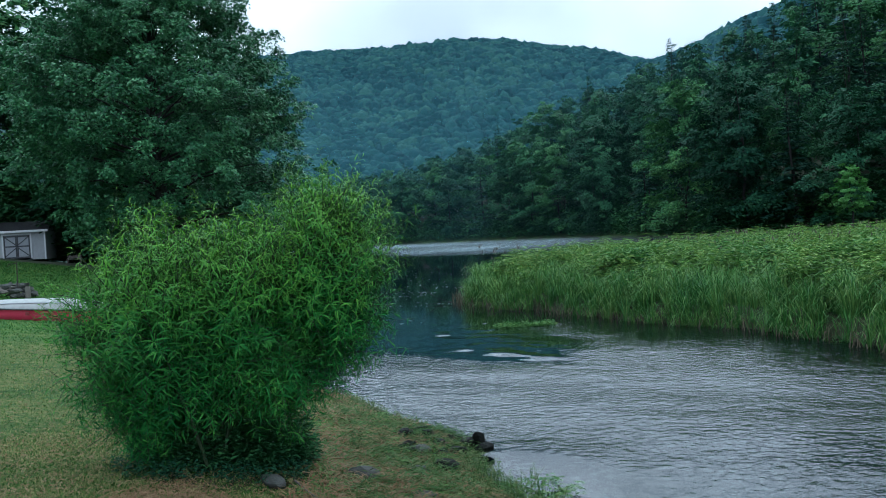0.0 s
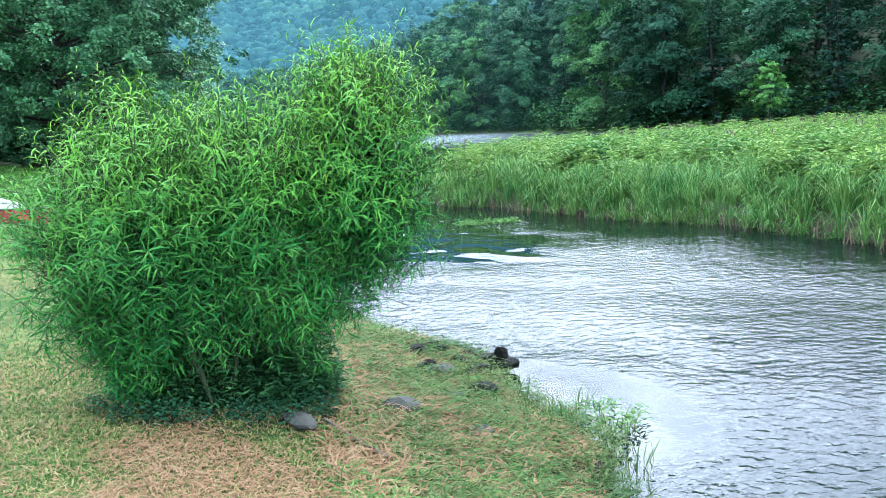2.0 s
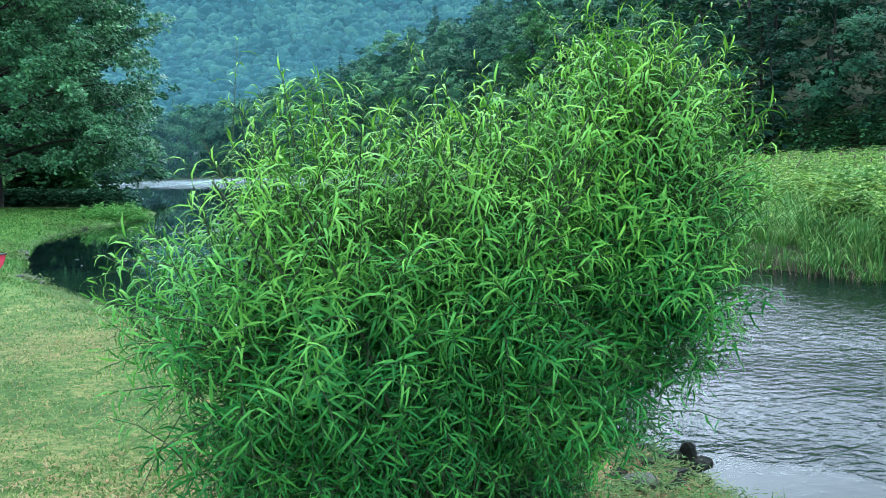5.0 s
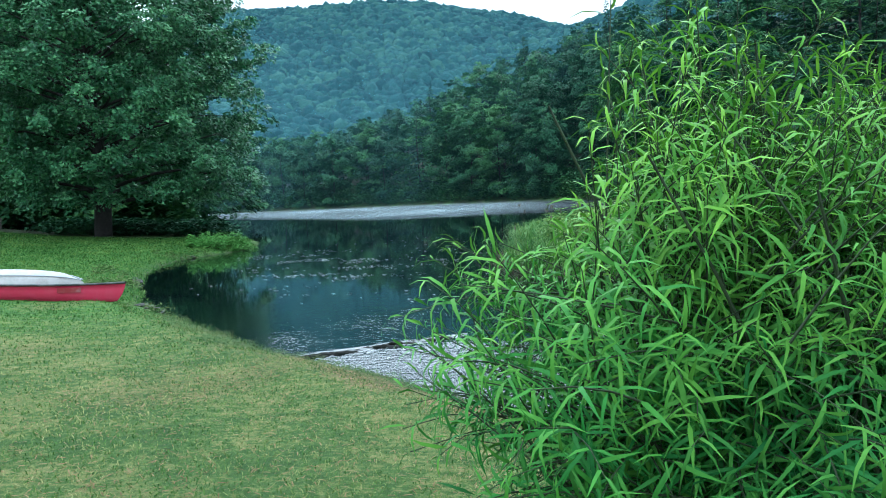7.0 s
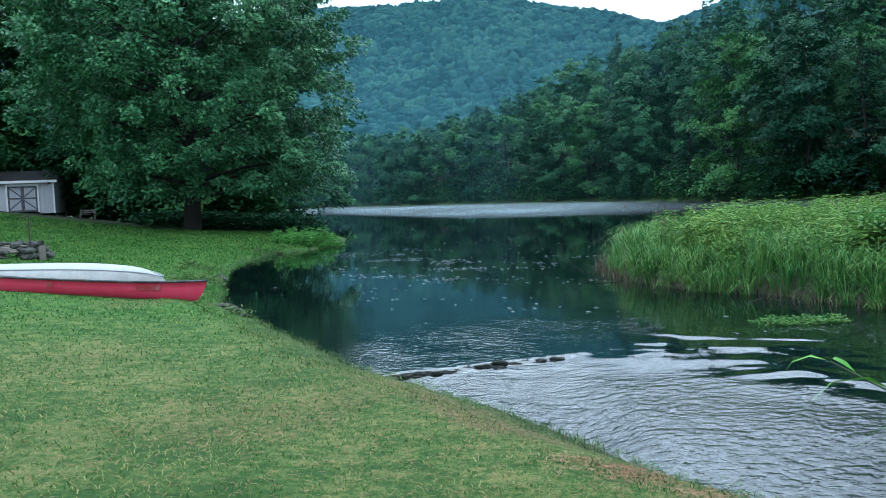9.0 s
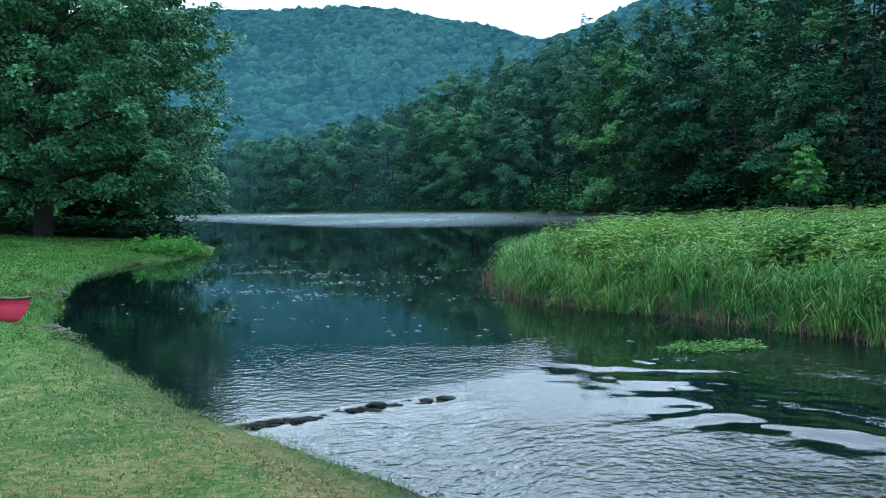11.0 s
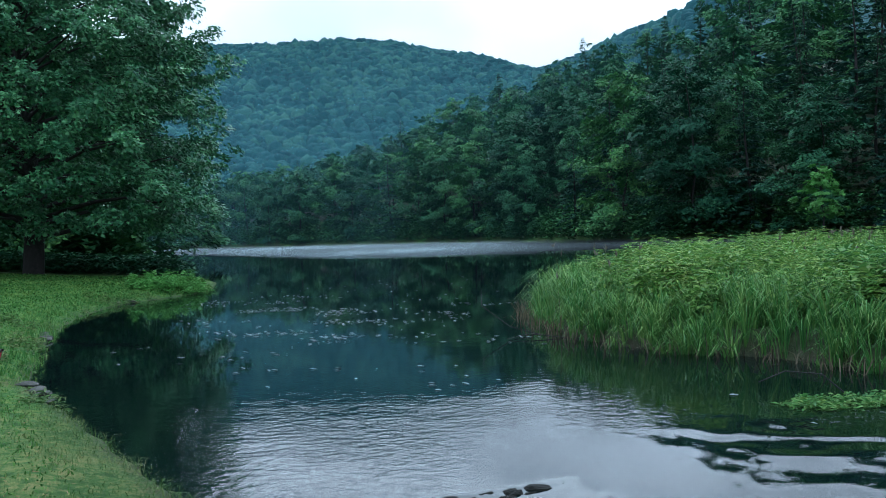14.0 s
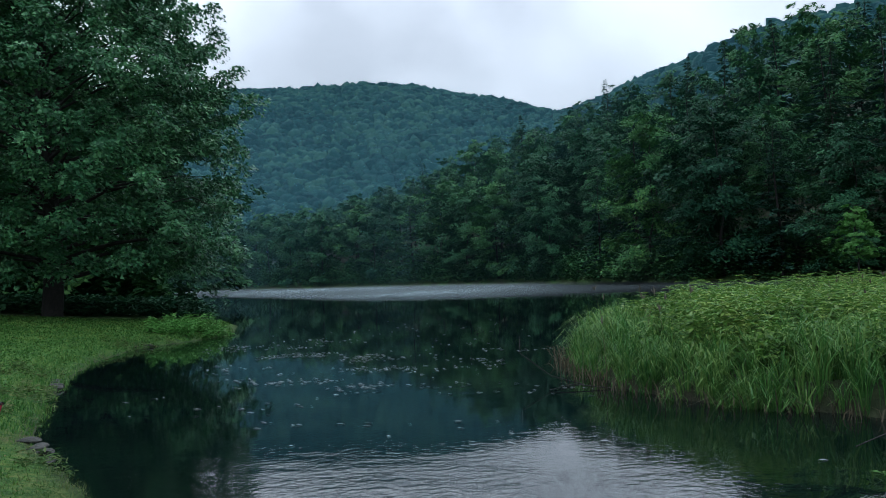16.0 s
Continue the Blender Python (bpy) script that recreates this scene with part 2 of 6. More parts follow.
def ground_material():
    m, n, l, b = principled("ground_turf", 0.9)
    big = noise_tex(n, l, 0.9, 5.0, 0.65)
    fine = noise_tex(n, l, 17.0, 8.0, 0.85)
    streak = noise_tex(n, l, 90.0, 4.0, 0.8)
    tuft = noise_tex(n, l, 5.0, 8.0, 0.8)
    lawn = ramp(n, [(0.42, (0.026, 0.068, 0.012)), (0.49, (0.055, 0.11, 0.02)), (0.56, (0.19, 0.19, 0.065))])
    lush = ramp(n, [(0.38, (0.018, 0.066, 0.01)), (0.5, (0.05, 0.135, 0.02)), (0.6, (0.125, 0.2, 0.038))])
    l.new(tuft.outputs["Fac"], lush.inputs["Fac"])
    l.new(mix_rgb(n, l, 0.45, mix_rgb(n, l, 0.6, big.outputs["Fac"], tuft.outputs["Fac"]), fine.outputs["Fac"]), lawn.inputs["Fac"])
    straw = ramp(n, [(0.35, (0.06, 0.045, 0.02)), (0.65, (0.24, 0.175, 0.085))])
    l.new(fine.outputs["Fac"], straw.inputs["Fac"])
    # Woodland floor; also paints the shade on the turf under the willow.
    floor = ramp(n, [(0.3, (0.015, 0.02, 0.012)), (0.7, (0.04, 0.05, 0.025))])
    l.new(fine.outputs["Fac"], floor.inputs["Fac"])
    mud = ramp(n, [(0.3, (0.018, 0.017, 0.012)), (0.7, (0.05, 0.045, 0.03))])
    l.new(fine.outputs["Fac"], mud.inputs["Fac"])

    def zone(name):
        a = n.new("ShaderNodeAttribute")
        a.attribute_name = name
        return a.outputs["Fac"]

    c = mix_rgb(n, l, zone("lush"), lawn.outputs[0], lush.outputs[0])
    thin = n.new("ShaderNodeMath")
    thin.operation = "MULTIPLY_ADD"
    thin.inputs[1].default_value, thin.inputs[2].default_value = 4.0, -2.3
    l.new(mix_rgb(n, l, 0.5, tuft.outputs["Fac"], fine.outputs["Fac"]), thin.inputs[0])
    sparse = n.new("ShaderNodeMath")
    sparse.operation, sparse.use_clamp = "MULTIPLY_ADD", True
    sparse.inputs[1].default_value = 1.25
    l.new(zone("dry"), sparse.inputs[0])
    l.new(thin.outputs[0], sparse.inputs[2])
    c = mix_rgb(n, l, sparse.outputs[0], c, straw.outputs[0])
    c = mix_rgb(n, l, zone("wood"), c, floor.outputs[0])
    c = mix_rgb(n, l, zone("bed"), c, mud.outputs[0])
    # Wooded hill ground, with the far woods' bluish haze painted into its colour.
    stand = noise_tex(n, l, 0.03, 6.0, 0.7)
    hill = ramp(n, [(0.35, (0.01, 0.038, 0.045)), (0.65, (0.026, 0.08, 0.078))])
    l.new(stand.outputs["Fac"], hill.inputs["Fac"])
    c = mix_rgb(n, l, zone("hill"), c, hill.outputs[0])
    c = mix_rgb(n, l, 0.6, c, streak.outputs["Fac"], "OVERLAY")
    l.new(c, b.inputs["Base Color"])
    b.inputs["Specular IOR Level"].default_value = 0.2
    bump(n, l, mix_rgb(n, l, 0.5, fine.outputs["Fac"], streak.outputs["Fac"]), 0.9, 0.03, b)
    return m


MAT_GROUND = ground_material()


def water_material():
    m, n, l, b = principled("river_water", 0.012)
    b.inputs["IOR"].default_value = 1.48
    b.inputs["Specular IOR Level"].default_value = 0.5
    b.inputs["Specular Tint"].default_value = (0.76, 0.94, 1.0, 1)
    deep = noise_tex(n, l, 0.35, 4.0)
    r = ramp(n, [(0.35, (0.0015, 0.0045, 0.0055)), (0.7, (0.0035, 0.0075, 0.006))])
    l.new(deep.outputs["Fac"], r.inputs["Fac"])
    l.new(r.outputs[0], b.inputs["Base Color"])
    tc = n.new("ShaderNodeTexCoord")
    mp = n.new("ShaderNodeMapping")
    mp.inputs["Rotation"].default_value = (0, 0, radians(-20))
    mp.inputs["Scale"].default_value = (1.0, 1.25, 1)
    l.new(tc.outputs["Object"], mp.inputs["Vector"])
    waves = n.new("ShaderNodeTexNoise")
    waves.inputs["Scale"].default_value, waves.inputs["Detail"].default_value, waves.inputs["Roughness"].default_value = 8.8, 3.0, 0.5
    l.new(mp.outputs[0], waves.inputs["Vector"])
    a = n.new("ShaderNodeAttribute")
    a.attribute_name = "chop"
    mul = n.new("ShaderNodeMath")
    mul.operation = "MULTIPLY"
    peaks = n.new("ShaderNodeMath")
    peaks.operation = "POWER"
    peaks.inputs[1].default_value = 2.2
    l.new(waves.outputs["Fac"], peaks.inputs[0])
    l.new(peaks.outputs[0], mul.inputs[0])
    l.new(a.outputs["Fac"], mul.inputs[1])
    fine = n.new("ShaderNodeTexNoise")
    fine.inputs["Scale"].default_value, fine.inputs["Detail"].default_value, fine.inputs["Roughness"].default_value = 19.0, 3.0, 0.55
    l.new(mp.outputs[0], fine.inputs["Vector"])
    broken = n.new("ShaderNodeMath")
    broken.operation = "SUBTRACT"
    broken.inputs[1].default_value, broken.use_clamp = 0.25, True
    l.new(a.outputs["Fac"], broken.inputs[0])
    small = n.new("ShaderNodeMath")
    small.operation = "MULTIPLY"
    l.new(fine.outputs["Fac"], small.inputs[0])
    l.new(broken.outputs[0], small.inputs[1])
    both = n.new("ShaderNodeMath")
    both.operation = "MULTIPLY_ADD"
    both.inputs[1].default_value = 0.32
    l.new(small.outputs[0], both.inputs[0])
    l.new(mul.outputs[0], both.inputs[2])
    bump(n, l, both.outputs[0], 1.0, 0.036, b)
    gloss = n.new("ShaderNodeMath")
    gloss.operation = "MULTIPLY_ADD"
    gloss.inputs[1].default_value, gloss.inputs[2].default_value = 0.24, 0.012
    l.new(broken.outputs[0], gloss.inputs[0])
    l.new(gloss.outputs[0], b.inputs["Roughness"])
    return m


MAT_WATER = water_material()


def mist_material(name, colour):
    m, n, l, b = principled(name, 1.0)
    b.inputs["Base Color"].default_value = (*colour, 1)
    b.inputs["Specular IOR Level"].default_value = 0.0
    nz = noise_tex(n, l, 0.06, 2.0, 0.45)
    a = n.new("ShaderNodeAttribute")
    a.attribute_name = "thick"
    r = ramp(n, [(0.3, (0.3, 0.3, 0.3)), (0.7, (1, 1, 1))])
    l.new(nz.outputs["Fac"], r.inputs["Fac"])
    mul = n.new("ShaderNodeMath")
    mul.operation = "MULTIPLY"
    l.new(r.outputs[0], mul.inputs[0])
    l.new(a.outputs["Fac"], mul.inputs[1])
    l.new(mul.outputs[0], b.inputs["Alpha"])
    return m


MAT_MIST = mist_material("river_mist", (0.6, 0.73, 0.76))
# Bluish tint of the sheets that imitate distance haze.
MAT_HAZE = mist_material("haze_sheets", (0.24, 0.5, 0.6))

# ---- mesh helpers ----


def mesh_from(name, verts, faces, mat=None, smooth=False):
    """A mesh from arrays: verts (n, 3), faces (m, 3) or (m, 4)."""
    verts, faces = np.asarray(verts, np.float32), np.asarray(faces, np.int32)
    me = bpy.data.meshes.new(name)
    me.vertices.add(len(verts))
    me.vertices.foreach_set("co", verts.ravel())
    me.loops.add(faces.size)
    me.loops.foreach_set("vertex_index", faces.ravel())
    me.polygons.add(len(faces))
    me.polygons.foreach_set("loop_start", np.arange(len(faces), dtype=np.int32) * faces.shape[1])
    if smooth:
        me.polygons.foreach_set("use_smooth", np.ones(len(faces), bool))
    me.update(calc_edges=True)
    if mat:
        me.materials.append(mat)
    return me


def attribute(me, name, values):
    me.attributes.new(name, "FLOAT", "POINT").data.foreach_set("value", np.asarray(values, np.float32))


def from_bm(name, bm, mat, smooth=False):
    me = bpy.data.meshes.new(name)
    bmesh.ops.recalc_face_normals(bm, faces=bm.faces)
    bm.to_mesh(me)
    bm.free()
    me.materials.append(mat)
    if smooth:
        me.shade_smooth()
    return me


def part(name, data, parent, label="", at=None):
    """One mesh object under a thing or a part."""
    ob = new(name, data)
    ob.parent = parent
    if at is not None:
        ob.matrix_basis = at
    return tagged(ob, label)


def thing(name, label, category, at, group="", kind=""):
    ob = new(name)
    ob.matrix_basis = at
    return tagged(ob, label, category, group, kind)


def box_bm(size, at=(0, 0, 0), bevel=0.0, bm=None, turn=None):
    bm = bm or bmesh.new()
    m = Matrix.Translation(at) @ (turn or Matrix()) @ Matrix.Diagonal((*size, 1))
    made = bmesh.ops.create_cube(bm, size=1, matrix=m)
    if bevel:
        edges = {e for v in made["verts"] for e in v.link_edges}
        bmesh.ops.bevel(bm, geom=list(edges), offset=bevel, segments=1, affect="EDGES")
    return bm


def unit(v):
    return v / np.maximum(np.linalg.norm(v, axis=-1, keepdims=True), 1e-9)


def tubes(paths, sides=6):
    """Tapered tubes along paths: each path (k, 4) of x, y, z, radius. Arrays of verts and quads."""
    vs, fs, base = [], [], 0
    ang = np.linspace(0, 2 * np.pi, sides, endpoint=False)
    for p in paths:
        p = np.asarray(p, float)
        c, r = p[:, :3], p[:, 3]
        t = unit(np.gradient(c, axis=0))
        ref = np.where(np.abs(t[:, 2:3]) > 0.9, [[1.0, 0, 0]], [[0, 0, 1.0]])
        u = unit(np.cross(t, ref))
        v = np.cross(t, u)
        ring = c[:, None] + r[:, None, None] * (np.cos(ang)[None, :, None] * u[:, None] + np.sin(ang)[None, :, None] * v[:, None])
        k = len(p)
        idx = base + np.arange(k * sides).reshape(k, sides)
        a, b = idx[:-1], idx[1:]
        fs.append(np.stack([a, np.roll(a, -1, 1), np.roll(b, -1, 1), b], -1).reshape(-1, 4))
        vs.append(ring.reshape(-1, 3))
        base += k * sides
    return np.concatenate(vs), np.concatenate(fs)


def leaves(p, axis, normal, length, width, fold=0.15):
    """Rhombic folded leaves: one quad each, from their bases p along axis."""
    axis = unit(axis)
    side = unit(np.cross(axis, normal))
    up = np.cross(side, axis)
    L, W = np.asarray(length)[:, None], np.asarray(width)[:, None]
    mid = p + axis * L * 0.45
    v = np.stack([p, mid + side * W / 2 + up * W * fold, p + axis * L - up * L * 0.12, mid - side * W / 2 + up * W * fold], 1)
    return v.reshape(-1, 3), np.arange(len(p) * 4).reshape(-1, 4)


def leaflets(p, axis, normal, length, width):
    """Small plain leaves of one triangle each, for crowns seen from afar."""
    axis = unit(axis)
    side = unit(np.cross(axis, normal))
    L, W = np.asarray(length)[:, None], np.asarray(width)[:, None]
    v = np.stack([p - axis * L * 0.3, p + axis * L * 0.5 + side * W * 0.5, p + axis * L * 0.7 - side * W * 0.4], 1)
    return v.reshape(-1, 3), np.arange(len(p) * 3).reshape(-1, 3)


def lances(p, axis, normal, length, width, droop=0.25):
    """Narrow curved leaves or blades: four triangles each."""
    axis = unit(axis)
    side = unit(np.cross(axis, normal))
    up = np.cross(side, axis)
    L, W = np.asarray(length)[:, None], np.asarray(width)[:, None]
    a = p + axis * L * 0.3 + up * L * droop * 0.12
    b = p + axis * L * 0.68 - up * L * droop * 0.12
    tip = p + axis * L * 0.98 - up * L * droop * 0.75
    v = np.stack([p, a - side * W / 2, a + side * W / 2, b - side * W * 0.42, b + side * W * 0.42, tip], 1)
    tri = np.array([[0, 2, 1], [1, 2, 4], [1, 4, 3], [3, 4, 5]])
    f = (np.arange(len(p))[:, None, None] * 6 + tri[None]).reshape(-1, 3)
    return v.reshape(-1, 3), f


def blades(p, lean, height, width, rng):
    """Upright grass blades: three triangles each, bent over by lean (n, 2)."""
    th = rng.uniform(0, np.pi, len(p))
    side = np.stack([np.cos(th), np.sin(th), 0 * th], 1) * (np.asarray(width) / 2)[:, None]
    h = np.asarray(height)[:, None]
    off = np.concatenate([lean, np.zeros((len(p), 1))], 1)
    up = np.array([[0, 0, 1.0]])
    m = p + up * h * 0.6 + off * h * 0.35
    tip = p + up * h * (1 - 0.35 * np.linalg.norm(lean, axis=1, keepdims=True)) + off * h
    v = np.stack([p - side, p + side, m - side * 0.8, m + side * 0.8, tip], 1)
    tri = np.array([[0, 1, 3], [0, 3, 2], [2, 3, 4]])
    f = (np.arange(len(p))[:, None, None] * 5 + tri[None]).reshape(-1, 3)
    return v.reshape(-1, 3), f


def smooth(x, a, b):
    t = np.clip((x - a) / (b - a), 0, 1)
    return t * t * (3 - 2 * t)


def wobble(x, y, scale, seed=0, octaves=3):
    """Smooth value noise between -1 and 1 on arrays."""
    out, amp, total = np.zeros(np.broadcast(x, y).shape), 1.0, 0.0
    for o in range(octaves):
        fx, fy = x * scale * 2**o + 17.3 * o, y * scale * 2**o - 9.1 * o
        ix, iy = np.floor(fx), np.floor(fy)
        u, v = fx - ix, fy - iy
        u, v = u * u * (3 - 2 * u), v * v * (3 - 2 * v)

        def cell(i, j):
            k = np.sin(i * 127.1 + j * 311.7 + seed * 74.7) * 43758.5453
            return (k - np.floor(k)) * 2 - 1

        n = (cell(ix, iy) * (1 - u) + cell(ix + 1, iy) * u) * (1 - v) + (cell(ix, iy + 1) * (1 - u) + cell(ix + 1, iy + 1) * u) * v
        out, total, amp = out + n * amp, total + amp, amp * 0.5
    return out / total


# ---- the plan ----
BANK = [(10, -60), (5, -12), (2.6, -3), (1.6, 1), (0.8, 3.5), (0.1, 5.5), (-0.2, 6.6), (0.0, 7.2), (-0.3, 8.0), (-0.5, 9.2), (-0.85, 9.8),
        (-1.4, 11.3), (-2.1, 12.1), (-2.55, 12.9), (-3.2, 14.0), (-4.0, 15.2), (-4.7, 16.2), (-5.9, 18.5), (-7.6, 21.7), (-9.0, 26.6),
        (-9.9, 31.7), (-9.9, 35.3), (-8.0, 39.5), (-8.5, 45), (-12, 56), (-22, 75), (-40, 88), (-80, 100)]
FOREST = [(110, -60), (100, 20), (60, 48), (33, 64), (23, 80), (18.5, 100), (14, 118), (3, 133), (-9, 150), (-30, 165), (-60, 175), (-110, 180)]
ISLAND = [(14, -8), (9.5, 5), (7, 10), (5.6, 12.9), (5.1, 14.3), (4.3, 15.8), (3.1, 17.4), (2.2, 19.3), (1.5, 20.7), (0.9, 21.3), (0.2, 22.2),
          (-0.2, 23.5), (-0.2, 26), (0.4, 29), (3, 34), (9, 39), (18, 42), (30, 42), (50, 34), (75, 10), (80, -20)]
LEFT_LAND = BANK + [(-1600, 100), (-1600, -1600), (10, -1600)]
RIGHT_LAND = FOREST + [(-1600, 190), (-1600, 2600), (2600, 2600), (2600, -1600), (110, -1600)]
CREST = [(-4.6, 15.35), (-3.94, 15.6), (-3.55, 15.74), (-3.1, 16.0), (-2.7, 16.12), (-2.35, 16.22), (-0.8, 16.9), (0.3, 17.9), (1.2, 18.2), (2.3, 18.9)]
TONGUE = [(-2.3, 16.6), (-0.6, 17.5), (0.2, 18.1), (0.9, 17.2), (1.5, 16.0), (1.5, 14.4), (1.4, 13.1), (0.4, 13.4), (-0.7, 14.3), (-1.4, 15.15), (-2.15, 15.9)]
EYE = (-3.5, 9.0)
RIDGE_AZ = [-60, -30, -7, -2.6, 0.4, 3.7, 7.5, 10.8, 13, 16, 20, 23, 27, 40, 60]
RIDGE_EL = [0.19, 0.2, 0.21, 0.213, 0.217, 0.217, 0.204, 0.191, 0.178, 0.19, 0.222, 0.242, 0.262, 0.28, 0.28]
WOODS_AZ = [-30, -7, -2.8, 0.5, 3.9, 7.3, 8.9, 12.2, 16.5, 19.9, 23, 25.5, 29.4, 35, 60]
WOODS_EL = [0.07, 0.075, 0.083, 0.1, 0.119, 0.149, 0.161, 0.174, 0.204, 0.224, 0.24, 0.285, 0.272, 0.29, 0.31]


def line_distance(x, y, pts, closed=False):
    best = np.full(np.shape(x), 1e9)
    for (ax, ay), (bx, by) in zip(pts, pts[1:] + (pts[:1] if closed else [])):
        dx, dy = bx - ax, by - ay
        t = np.clip(((x - ax) * dx + (y - ay) * dy) / (dx * dx + dy * dy), 0, 1)
        best = np.minimum(best, np.hypot(x - ax - t * dx, y - ay - t * dy))
    return best


def inside(x, y, poly):
    hit = np.zeros(np.shape(x), bool)
    for (ax, ay), (bx, by) in zip(poly, poly[1:] + poly[:1]):
        if ay != by:
            hit ^= ((ay > y) != (by > y)) & (x < (bx - ax) * (y - ay) / (by - ay) + ax)
    return hit


def depth_in(x, y, poly):
    """How far inside the outline a place lies; negative outside."""
    return np.where(inside(x, y, poly), 1, -1) * line_distance(x, y, poly, True)


def bearing(x, y):
    return np.degrees(np.arctan2(x - EYE[0], y - EYE[1])), np.hypot(x - EYE[0], y - EYE[1])


def terrain(x, y):
    x, y = np.asarray(x, float), np.asarray(y, float)
    az, r = bearing(x, y)
    d, e, i = depth_in(x, y, LEFT_LAND), depth_in(x, y, RIGHT_LAND), depth_in(x, y, ISLAND)
    d = d + 0.12 * wobble(x, y, 1.3, 3)
    top = 0.25 + 0.14 * (1 - smooth(y, 5.0, 11.0)) + 0.07 * np.clip(d - 1.5, 0, 6.5) + 0.143 * np.clip(d - 8, 0, 10) + 0.03 * wobble(x, y, 0.5, 5)
    left = np.where(d > 0, top * smooth(d, -0.35, 1.0 + 0.8 * (1 - smooth(y, 8.5, 11.0))) - 0.02, -0.7 * smooth(-d, -0.25, 2.0))
    wood_el, ridge_el = np.interp(az, WOODS_AZ, WOODS_EL), np.interp(az, RIDGE_AZ, RIDGE_EL)
    slope = np.minimum(0.4 + 0.45 * np.clip(e - 1, 0, 60), np.maximum(wood_el * r + 1.8 - 11.0, 1.0)) * smooth(e, 0, 1.5)
    right = np.where(e > 0, slope, -0.7 * smooth(-e, 0, 2.0))
    isle = np.where(i > 0, -0.17 + 0.47 * smooth(i, -0.05, 0.5), -0.17 - 0.5 * smooth(-i, 0, 1.5))
    z = np.maximum(np.maximum(left, right), isle)
    far = np.interp(az, [-60, 10, 20, 60], [950, 950, 480, 420])
    near = np.interp(az, [-60, 10, 20, 60], [230, 230, 150, 130])
    hill = (ridge_el * far - 6) * smooth(r, near, far * 1.06) * (1 + 0.05 * wobble(x, y, 0.008, 8)) * (np.abs(az) < 75)
    hill = np.where(r > far * 1.05, hill * np.clip(1 - (r - far * 1.05) / 900, 0, 1), hill)
    land = np.maximum(left, right) > 0.05
    return np.where((r > near) & land, np.maximum(z, hill), z), d, e, i


# ---- ground: one sheet out to the horizon ----
rng = np.random.default_rng(7)
spokes = np.concatenate([np.linspace(-78, 78, 300), np.linspace(78, 282, 50)[1:-1]])
rings = np.concatenate([[0.0], np.geomspace(0.6, 1900, 310)])
A, R = np.meshgrid(np.radians(spokes), rings)
GX, GY = EYE[0] + 1 + R * np.sin(A), EYE[1] - 3 + R * np.cos(A)
GZ, GD, GE, GI = terrain(GX, GY)
k, c = GX.shape
idx = np.arange(k * c).reshape(k, c)
quads = np.stack([idx[:-1], np.roll(idx, -1, 1)[:-1], np.roll(idx, -1, 1)[1:], idx[1:]], -1).reshape(-1, 4)
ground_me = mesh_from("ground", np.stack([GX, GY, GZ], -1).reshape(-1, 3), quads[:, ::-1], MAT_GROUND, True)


def dryness(x, y, d):
    patch = smooth(1.0 + 0.45 * wobble(x, y, 1.8, 19) - np.hypot((x + 1.8 + 0.35 * (y - 6.1)) / 0.62, (y - 5.95) / 1.15), 0, 0.25)
    strip = smooth(d, 0.05, 0.3) * smooth(1.1 - d, 0, 0.5) * (0.15 + 0.75 * smooth(wobble(x, y, 0.9, 11), -0.3, 0.2)) * (0.35 + 0.65 * smooth(17 - y, 0, 5))
    lane = 0.72 * x + 0.69 * y
    bare = 0.5 * smooth(wobble(x * 0.8 - y * 0.5, lane * 0.35, 1.1, 13), -0.02, 0.5) * (0.15 + 0.85 * smooth(4.2 - d, 0, 2.5))
    brown = smooth(1.0 + 0.4 * wobble(x, y, 2.0, 23) - np.hypot((x + 0.95) / 0.5, (y - 8.9) / 1.5), 0, 0.3)
    shore = 0.95 * smooth(1.0 + 0.4 * wobble(x, y, 2.2, 27) - np.hypot((x + 0.62) / 0.5, (y - 7.4) / 1.6), 0, 0.35)
    patch = np.maximum(np.maximum(patch, brown), shore)
    return np.clip(np.maximum(np.maximum(patch, strip), bare), 0, 1)


attribute(ground_me, "dry", (dryness(GX, GY, GD) * (GD > 0) * (GD < 9) * (GY < 30)).ravel())
# Dark floor colour: woods, island ground, and shade painted under the willow.
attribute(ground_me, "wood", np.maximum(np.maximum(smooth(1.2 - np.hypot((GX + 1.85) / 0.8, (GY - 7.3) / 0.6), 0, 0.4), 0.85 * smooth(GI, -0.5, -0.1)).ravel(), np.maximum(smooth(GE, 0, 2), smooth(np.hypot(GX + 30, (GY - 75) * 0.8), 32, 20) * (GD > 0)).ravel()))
attribute(ground_me, "lush", smooth(GY + 3 * wobble(GX, GY, 0.3, 45), 15, 23).ravel())
# Haze-tinted hill colour comes in with distance from EYE.
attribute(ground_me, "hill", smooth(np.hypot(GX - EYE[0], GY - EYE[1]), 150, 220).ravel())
attribute(ground_me, "bed", (1 - smooth(GZ, -0.02, 0.1)).ravel())
tagged(new("ground", ground_me), "mown green lawn with straw patches, woodland floor and hills", "ground", kind="structure")

# ---- water ----
spokes = np.concatenate([np.linspace(-62, 76, 400), np.linspace(78, 168, 31)])
rings = np.concatenate([np.geomspace(1.0, 3.4, 14), np.linspace(3.5, 24, 310), np.geomspace(24.2, 420, 80)])
A, R = np.meshgrid(np.radians(spokes), rings)
WX, WY = EYE[0] + R * np.sin(A), EYE[1] - 4 + R * np.cos(A)
crest_y = np.interp(WX, [p[0] for p in CREST], [p[1] for p in CREST])
down = crest_y - WY
sharp = smooth(-1.9 - WX, 0, 0.6)
